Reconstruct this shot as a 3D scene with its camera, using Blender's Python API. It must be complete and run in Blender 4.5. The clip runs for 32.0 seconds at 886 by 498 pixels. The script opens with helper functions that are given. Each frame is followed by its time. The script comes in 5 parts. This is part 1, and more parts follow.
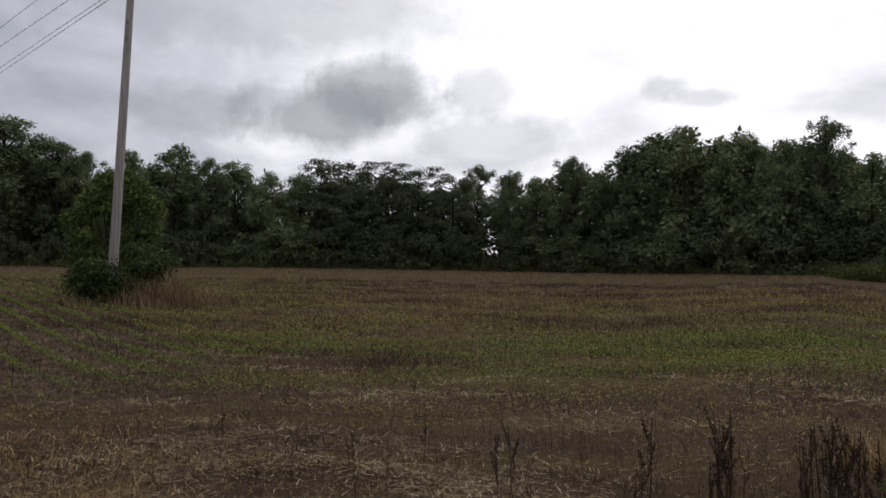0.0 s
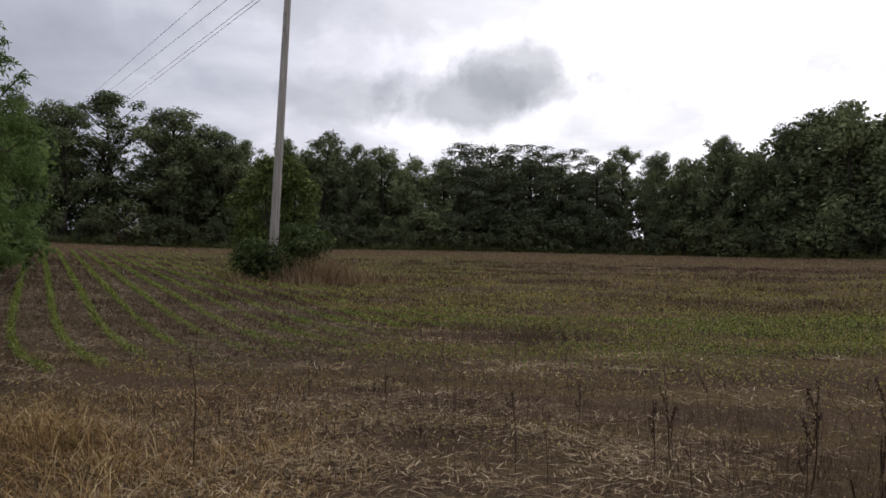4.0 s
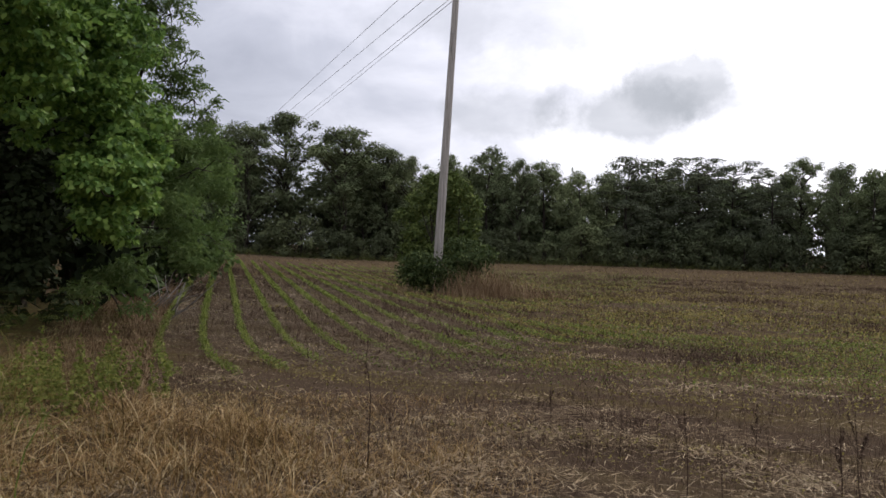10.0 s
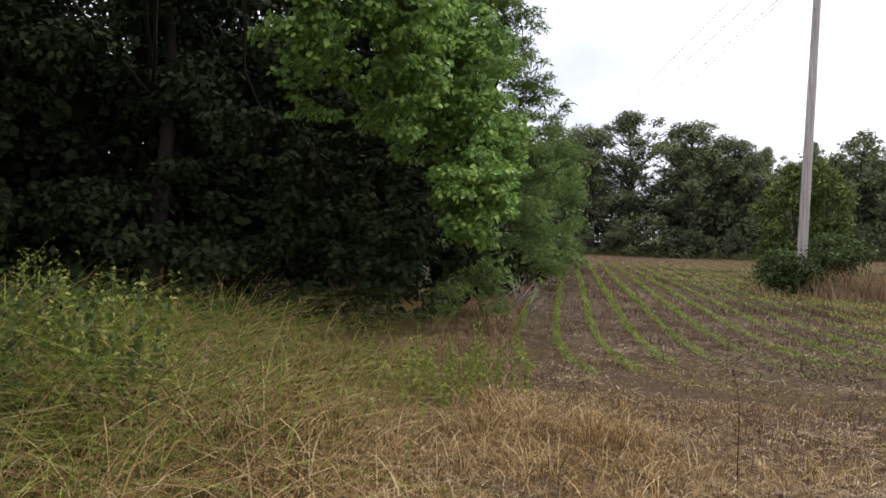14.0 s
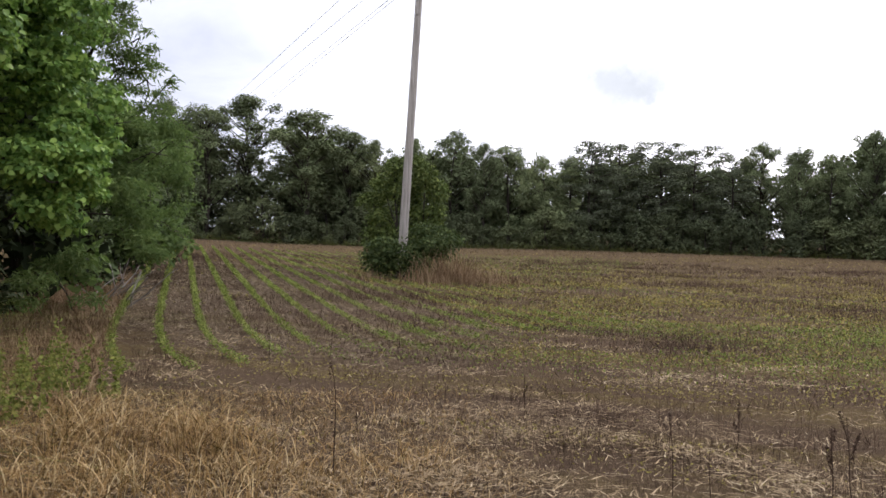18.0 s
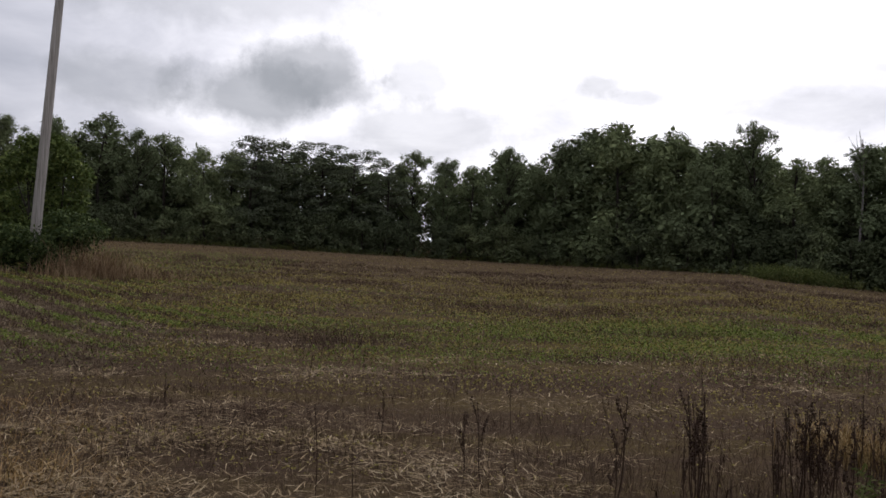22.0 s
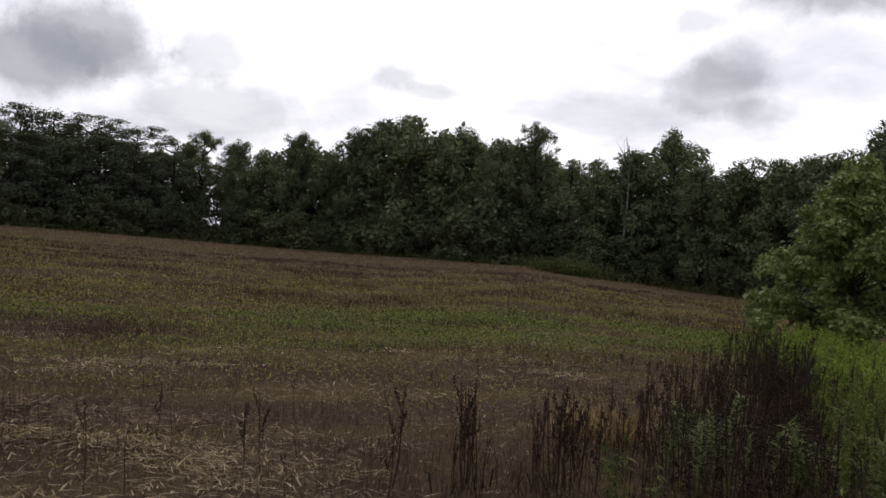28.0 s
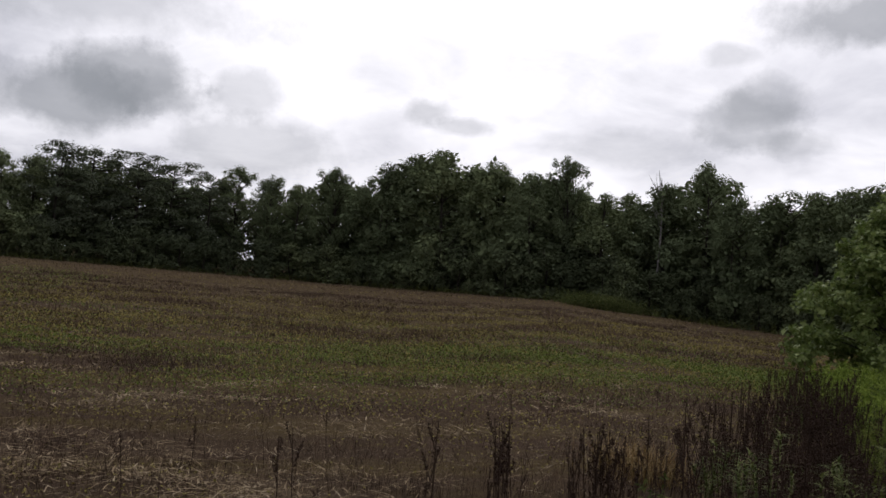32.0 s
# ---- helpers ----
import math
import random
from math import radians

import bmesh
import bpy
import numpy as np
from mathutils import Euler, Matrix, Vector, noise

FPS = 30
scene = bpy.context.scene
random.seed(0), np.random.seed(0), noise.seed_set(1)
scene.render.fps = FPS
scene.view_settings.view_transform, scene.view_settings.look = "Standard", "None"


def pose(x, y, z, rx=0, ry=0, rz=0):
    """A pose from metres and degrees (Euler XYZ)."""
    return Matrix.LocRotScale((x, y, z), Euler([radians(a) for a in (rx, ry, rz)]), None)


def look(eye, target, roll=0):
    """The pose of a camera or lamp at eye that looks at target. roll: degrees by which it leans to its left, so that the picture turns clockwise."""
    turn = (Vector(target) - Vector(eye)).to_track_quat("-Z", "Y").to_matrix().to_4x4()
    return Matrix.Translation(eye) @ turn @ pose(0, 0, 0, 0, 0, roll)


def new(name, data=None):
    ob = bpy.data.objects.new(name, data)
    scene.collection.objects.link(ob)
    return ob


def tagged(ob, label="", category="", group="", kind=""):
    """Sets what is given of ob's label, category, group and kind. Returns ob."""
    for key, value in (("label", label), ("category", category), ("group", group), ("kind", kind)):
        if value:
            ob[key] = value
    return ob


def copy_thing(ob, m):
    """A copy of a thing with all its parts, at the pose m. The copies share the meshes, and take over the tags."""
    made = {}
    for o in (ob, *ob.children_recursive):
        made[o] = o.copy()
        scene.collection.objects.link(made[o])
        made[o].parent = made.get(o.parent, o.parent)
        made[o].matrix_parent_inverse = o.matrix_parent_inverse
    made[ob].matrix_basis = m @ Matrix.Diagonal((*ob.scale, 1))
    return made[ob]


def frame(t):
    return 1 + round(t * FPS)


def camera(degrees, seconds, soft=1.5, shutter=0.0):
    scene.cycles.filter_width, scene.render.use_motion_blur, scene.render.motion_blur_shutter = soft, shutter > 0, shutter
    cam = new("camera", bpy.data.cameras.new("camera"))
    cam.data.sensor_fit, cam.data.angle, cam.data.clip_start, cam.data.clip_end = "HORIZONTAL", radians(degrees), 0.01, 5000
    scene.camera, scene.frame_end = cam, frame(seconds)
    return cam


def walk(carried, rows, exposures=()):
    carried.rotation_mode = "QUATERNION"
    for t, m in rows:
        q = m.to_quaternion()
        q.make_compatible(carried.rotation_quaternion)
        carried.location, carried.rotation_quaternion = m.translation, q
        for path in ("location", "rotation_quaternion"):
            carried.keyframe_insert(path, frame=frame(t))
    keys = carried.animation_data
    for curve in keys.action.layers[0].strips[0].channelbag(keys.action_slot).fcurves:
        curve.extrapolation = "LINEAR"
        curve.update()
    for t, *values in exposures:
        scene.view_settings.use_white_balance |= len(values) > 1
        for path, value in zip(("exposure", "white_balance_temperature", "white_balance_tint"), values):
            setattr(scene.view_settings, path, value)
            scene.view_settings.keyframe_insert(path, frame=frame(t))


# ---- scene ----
# ---- the camera and its walk ----
cam = camera(57.4, 32.0, soft=1.6)

PATH = [
    (0.0, 0.000, 0.000, 1.600, 91.44, 0.04, 0.06),
    (0.5, 0.071, -0.043, 1.584, 91.12, 0.24, 1.76),
    (1.0, 0.121, -0.050, 1.578, 90.51, 0.21, 5.14),
    (1.5, 0.115, -0.014, 1.573, 90.00, 0.01, 7.80),
    (2.0, 0.043, 0.019, 1.594, 89.79, 0.46, 9.41),
    (2.5, -0.049, -0.011, 1.604, 90.27, 0.74, 8.93),
    (4.5, -0.106, -0.227, 1.464, 90.17, -1.06, 11.05),
    (5.0, -0.115, -0.221, 1.472, 89.85, -1.57, 12.60),
    (5.5, -0.116, -0.233, 1.470, 89.65, -1.35, 13.94),
    (6.0, -0.109, -0.265, 1.472, 90.06, -1.09, 15.54),
    (6.5, -0.125, -0.254, 1.477, 90.30, -0.72, 17.40),
    (7.0, -0.130, -0.242, 1.478, 90.62, -0.32, 18.51),
    (7.5, -0.135, -0.230, 1.478, 90.91, -0.02, 18.71),
    (8.0, -0.139, -0.229, 1.483, 91.01, 0.10, 18.71),
    (8.5, -0.134, -0.247, 1.479, 90.98, -0.13, 19.14),
    (9.0, -0.123, -0.271, 1.481, 91.13, -0.60, 19.55),
    (9.5, -0.133, -0.261, 1.476, 91.28, -0.91, 20.24),
    (10.0, -0.134, -0.277, 1.479, 91.20, -1.04, 21.39),
    (10.5, -0.151, -0.266, 1.481, 91.26, -0.97, 23.18),
    (11.0, -0.158, -0.256, 1.476, 91.38, -0.49, 25.54),
    (11.5, -0.170, -0.250, 1.471, 91.35, -0.29, 28.22),
    (12.0, -0.188, -0.252, 1.476, 91.00, -0.13, 31.09),
    (12.5, -0.205, -0.253, 1.484, 91.11, 0.03, 34.61),
    (13.0, -0.227, -0.249, 1.483, 91.32, -0.07, 38.83),
    (13.5, -0.223, -0.264, 1.481, 91.43, -0.23, 43.10),
    (15.5, -0.354, -0.248, 1.546, 90.06, -0.73, 47.43),
    (16.0, -0.350, -0.192, 1.556, 89.36, -0.28, 41.72),
    (16.5, -0.332, -0.179, 1.561, 89.52, 0.21, 37.97),
    (17.0, -0.317, -0.132, 1.552, 89.65, 0.44, 32.97),
    (17.5, -0.311, -0.045, 1.542, 89.38, -0.04, 25.85),
    (18.0, -0.301, 0.039, 1.529, 90.11, -0.84, 18.83),
    (18.5, -0.327, 0.233, 1.472, 90.94, -1.59, 11.94),
    (19.0, -0.313, 0.254, 1.476, 91.43, -2.33, 6.36),
    (19.5, -0.310, 0.256, 1.484, 91.79, -2.39, 2.96),
    (20.0, -0.325, 0.308, 1.463, 92.13, -2.39, 0.92),
    (20.5, -0.319, 0.301, 1.459, 92.11, -2.53, -0.06),
    (21.0, -0.306, 0.303, 1.481, 91.76, -2.53, -0.40),
    (21.5, -0.280, 0.254, 1.484, 91.27, -2.50, -2.10),
    (22.0, -0.261, 0.263, 1.477, 90.63, -2.35, -4.85),
    (22.5, -0.250, 0.274, 1.479, 90.47, -2.80, -7.93),
    (23.0, -0.265, 0.211, 1.496, 90.61, -3.62, -10.89),
    (23.5, -0.258, 0.210, 1.494, 90.78, -4.38, -13.39),
    (24.0, -0.245, 0.207, 1.494, 90.77, -4.69, -15.36),
    (24.5, -0.238, 0.183, 1.500, 90.92, -4.52, -17.48),
    (25.0, -0.241, 0.177, 1.502, 90.79, -4.23, -18.84),
    (25.5, -0.243, 0.164, 1.506, 90.65, -4.15, -19.70),
    (27.5, -0.245, 0.132, 1.514, 90.17, -3.74, -20.34),
    (28.0, -0.248, 0.134, 1.517, 90.50, -3.74, -19.50),
    (28.5, -0.252, 0.122, 1.515, 91.00, -3.68, -18.94),
    (29.0, -0.231, 0.101, 1.520, 91.33, -3.03, -21.00),
    (29.5, -0.222, 0.090, 1.523, 91.60, -2.64, -23.29),
    (30.0, -0.227, 0.094, 1.517, 91.67, -2.49, -24.06),
    (30.5, -0.242, 0.112, 1.518, 91.58, -2.52, -23.18),
    (31.0, -0.254, 0.120, 1.522, 91.89, -2.80, -21.25),
    (31.5, -0.262, 0.124, 1.526, 92.53, -3.42, -19.05),
    (32.0, -0.257, 0.145, 1.515, 92.79, -3.82, -17.27),
]
EXPOSURES = [(0.0, -0.15), (2.5, 0.18), (5.0, 0.24), (7.0, 0.4), (10.0, 0.52), (12.0, 0.98), (13.5, 1.2), (16.0, 1.8), (17.0, 1.62), (18.0, 1.2), (19.0, 0.65), (21.0, 0.2), (23.0, -0.05), (28.0, -0.05), (30.0, -0.05), (32.0, -0.25)]
walk(cam, [(t, pose(x, y, z, rx, ry, rz)) for t, x, y, z, rx, ry, rz in PATH], [(t, stops, 6350, 15) for t, stops in EXPOSURES])


# ---- sky and sun ----
def bearing(az, el):
    """The way to a place of the sky, from its bearing to the right of +y and its height, in degrees."""
    a, e = radians(az), radians(el)
    return Vector((math.sin(a) * math.cos(e), math.cos(a) * math.cos(e), math.sin(e)))


def node(nt, kind, **values):
    n = nt.nodes.new(kind)
    for key, value in values.items():
        n.inputs[key.replace("_", " ")].default_value = value
    return n


def math_node(nt, op, a, b=None, clamp=False):
    n = nt.nodes.new("ShaderNodeMath")
    n.operation, n.use_clamp = op, clamp
    for i, v in enumerate((a, b)):
        if v is None:
            continue
        if isinstance(v, (int, float)):
            n.inputs[i].default_value = v
        else:
            nt.links.new(v, n.inputs[i])
    return n.outputs[0]


def ramp(nt, fac, stops):
    n = nt.nodes.new("ShaderNodeValToRGB")
    el = n.color_ramp.elements
    while len(el) < len(stops):
        el.new(0.5)
    for e, (p, c) in zip(el, stops):
        e.position, e.color = p, (*c, 1)
    nt.links.new(fac, n.inputs[0])
    return n.outputs[0]


def mix(nt, fac, a, b, blend="MIX"):
    n = nt.nodes.new("ShaderNodeMix")
    n.data_type, n.blend_type = "RGBA", blend
    for sock, v in ((n.inputs[0], fac), (n.inputs[6], a), (n.inputs[7], b)):
        if isinstance(v, (int, float)):
            sock.default_value = v
        elif isinstance(v, tuple):
            sock.default_value = (*v, 1)
        else:
            nt.links.new(v, sock)
    return n.outputs[2]


SUN_AZ, SUN_EL = 22, 52


def make_sky():
    world = bpy.data.worlds.new("overcast_sky")
    scene.world = world
    world.use_nodes = True
    nt = world.node_tree
    nt.nodes.clear()
    out = nt.nodes.new("ShaderNodeOutputWorld")
    bg = node(nt, "ShaderNodeBackground", Strength=1.0)
    nt.links.new(bg.outputs[0], out.inputs[0])
    sky = nt.nodes.new("ShaderNodeTexSky")
    sky.sky_type, sky.sun_disc = "NISHITA", False
    sky.sun_elevation, sky.sun_rotation = radians(SUN_EL), radians(SUN_AZ)
    sky.dust_density = 4
    clear = mix(nt, 1.0, sky.outputs[0], (0.09, 0.09, 0.09), "MULTIPLY")
    co = nt.nodes.new("ShaderNodeTexCoord").outputs["Generated"]
    sep = nt.nodes.new("ShaderNodeSeparateXYZ")
    nt.links.new(co, sep.inputs[0])
    # a flat cloud deck: the way to the sky, laid out on a plane overhead
    up = math_node(nt, "ADD", math_node(nt, "MAXIMUM", sep.outputs[2], 0.0), 0.28)
    plane = nt.nodes.new("ShaderNodeCombineXYZ")
    nt.links.new(math_node(nt, "DIVIDE", sep.outputs[0], up), plane.inputs[0])
    nt.links.new(math_node(nt, "DIVIDE", sep.outputs[1], up), plane.inputs[1])
    big = node(nt, "ShaderNodeTexNoise", Scale=0.9, Detail=6.0, Roughness=0.55, Distortion=0.3)
    fine = node(nt, "ShaderNodeTexNoise", Scale=3.6, Detail=8.0, Roughness=0.6, Distortion=0.4)
    for n in (big, fine):
        nt.links.new(plane.outputs[0], n.inputs["Vector"])
    # how far the deck opens towards the hidden sun
    toward = nt.nodes.new("ShaderNodeVectorMath")
    toward.operation = "DOT_PRODUCT"
    nt.links.new(co, toward.inputs[0])
    toward.inputs[1].default_value = bearing(24, 20)
    bright = ramp(nt, toward.outputs["Value"], [(0.55, (0, 0, 0)), (1.0, (1, 1, 1))])
    val = math_node(nt, "ADD", math_node(nt, "MULTIPLY", big.outputs[0], 0.75), math_node(nt, "MULTIPLY", fine.outputs[0], 0.35))
    val = math_node(nt, "ADD", val, math_node(nt, "MULTIPLY", bright, 0.3))
    deck = ramp(nt, val, [(0.36, (0.47, 0.49, 0.54)), (0.52, (0.62, 0.64, 0.69)), (0.66, (0.86, 0.87, 0.91)), (0.84, (1.35, 1.35, 1.36))])
    away = nt.nodes.new("ShaderNodeVectorMath")
    away.operation = "DOT_PRODUCT"
    nt.links.new(co, away.inputs[0])
    away.inputs[1].default_value = bearing(-62, 8)
    deck = mix(nt, 1.0, deck, ramp(nt, away.outputs["Value"], [(0.35, (1, 1, 1)), (0.95, (0.68, 0.69, 0.71))]), "MULTIPLY")
    total = mix(nt, 0.9, clear, deck)
    # the separate darker clouds under the deck
    warp = node(nt, "ShaderNodeTexNoise", Scale=11.0, Detail=7.0, Roughness=0.62)
    nt.links.new(co, warp.inputs["Vector"])
    for az, el, wide, high, depth in CLOUDS:
        mid = bearing(az, el)
        side = Vector((math.cos(radians(az)), -math.sin(radians(az)), 0))
        over = side.cross(mid)
        parts = []
        for axis, reach in ((side, wide), (over, high)):
            d = nt.nodes.new("ShaderNodeVectorMath")
            d.operation = "DOT_PRODUCT"
            nt.links.new(co, d.inputs[0])
            d.inputs[1].default_value = axis
            s = math_node(nt, "DIVIDE", d.outputs["Value"], math.sin(radians(reach)))
            parts.append(math_node(nt, "MULTIPLY", s, s))
        front = nt.nodes.new("ShaderNodeVectorMath")
        front.operation = "DOT_PRODUCT"
        nt.links.new(co, front.inputs[0])
        front.inputs[1].default_value = mid
        r = math_node(nt, "SQRT", math_node(nt, "ADD", *parts))
        r = math_node(nt, "ADD", r, math_node(nt, "MULTIPLY", math_node(nt, "SUBTRACT", warp.outputs[0], 0.5), 2.1))
        m = math_node(nt, "MULTIPLY", math_node(nt, "SUBTRACT", 1.2, r, clamp=True), 1.7, clamp=True)
        m = math_node(nt, "MULTIPLY", m, math_node(nt, "GREATER_THAN", front.outputs["Value"], 0.5))
        m = math_node(nt, "MULTIPLY", math_node(nt, "SMOOTH_MIN", m, 1.0), depth, clamp=True)
        total = mix(nt, m, total, (0.30, 0.325, 0.345))
    nt.links.new(total, bg.inputs[0])
    sun = new("sun", bpy.data.lights.new("sun", "SUN"))
    sun.data.energy, sun.data.angle, sun.data.color = 0.7, radians(30), (1.0, 0.97, 0.93)
    sun.matrix_world = look(bearing(SUN_AZ, SUN_EL) * 50, (0, 0, 0))


# the clouds that stand out: bearing, height, half width and half height in degrees, and depth
CLOUDS = [
    (-8.4, 10.4, 5.4, 2.4, 0.75), (-5.0, 12.3, 4.2, 2.4, 0.7), (-3.0, 11.4, 3.4, 1.5, 0.4), (2.4, 12.2, 2.2, 1.6, 0.35), (15.2, 12.2, 1.9, 1.2, 0.45), (17.6, 11.4, 2.8, 0.7, 0.4), (37.8, 12.3, 3.3, 1.8, 0.5), (38.8, 13.6, 2.6, 1.6, 0.45), (40.6, 10.8, 2.2, 1.0, 0.35), (36.0, 16.6, 1.6, 0.8, 0.3), (46.5, 18.6, 7.5, 2.0, 0.7),
    (-17.4, 10.6, 4.2, 1.8, 0.45), (-12.0, 17.5, 14.0, 2.6, 0.35), (3.8, 8.8, 6.5, 2.0, 0.4), (30.0, 10.5, 5.0, 1.4, 0.25),
]
make_sky()


# ---- materials ----
def material(name, stops, rough=0.85, scale=8.0, per="island", spread=0.35, detail=1.0, bump=0.0, coords="Object", translucent=0.0, gloss=0.04, each=0.0):
    """A surface whose colour runs over stops, by a noise at two scales and from piece to piece."""
    mat = bpy.data.materials.new(name)
    mat.use_nodes = True
    nt = mat.node_tree
    bsdf = nt.nodes["Principled BSDF"]
    co = nt.nodes.new("ShaderNodeTexCoord").outputs[coords]
    a = node(nt, "ShaderNodeTexNoise", Scale=scale, Detail=5.0, Roughness=0.6)
    b = node(nt, "ShaderNodeTexNoise", Scale=scale * 0.13, Detail=3.0)
    for n in (a, b):
        nt.links.new(co, n.inputs["Vector"])
    v = math_node(nt, "ADD", math_node(nt, "MULTIPLY", a.outputs[0], 0.5 * detail), math_node(nt, "MULTIPLY", b.outputs[0], 1 - 0.5 * detail))
    if per == "island":
        rnd = nt.nodes.new("ShaderNodeNewGeometry").outputs["Random Per Island"]
    else:
        rnd = nt.nodes.new("ShaderNodeObjectInfo").outputs["Random"]
    v = math_node(nt, "ADD", v, math_node(nt, "MULTIPLY", math_node(nt, "SUBTRACT", rnd, 0.5), spread * 2))
    if each:
        own = nt.nodes.new("ShaderNodeObjectInfo").outputs["Random"]
        v = math_node(nt, "ADD", v, math_node(nt, "MULTIPLY", math_node(nt, "SUBTRACT", own, 0.5), each * 2))
    colour = ramp(nt, v, stops)
    nt.links.new(colour, bsdf.inputs["Base Color"])
    bsdf.inputs["Roughness"].default_value = rough
    bsdf.inputs["Specular IOR Level"].default_value = gloss
    if bump:
        bn = node(nt, "ShaderNodeBump", Strength=bump, Distance=0.02)
        nt.links.new(a.outputs[0], bn.inputs["Height"])
        nt.links.new(bn.outputs[0], bsdf.inputs["Normal"])
    if translucent:
        tr = nt.nodes.new("ShaderNodeBsdfTranslucent")
        nt.links.new(mix(nt, 0.5, colour, (0.15, 0.24, 0.045)), tr.inputs[0])
        both = nt.nodes.new("ShaderNodeMixShader")
        both.inputs[0].default_value = translucent
        nt.links.new(bsdf.outputs[0], both.inputs[1])
        nt.links.new(tr.outputs[0], both.inputs[2])
        nt.links.new(both.outputs[0], nt.nodes["Material Output"].inputs[0])
    return mat


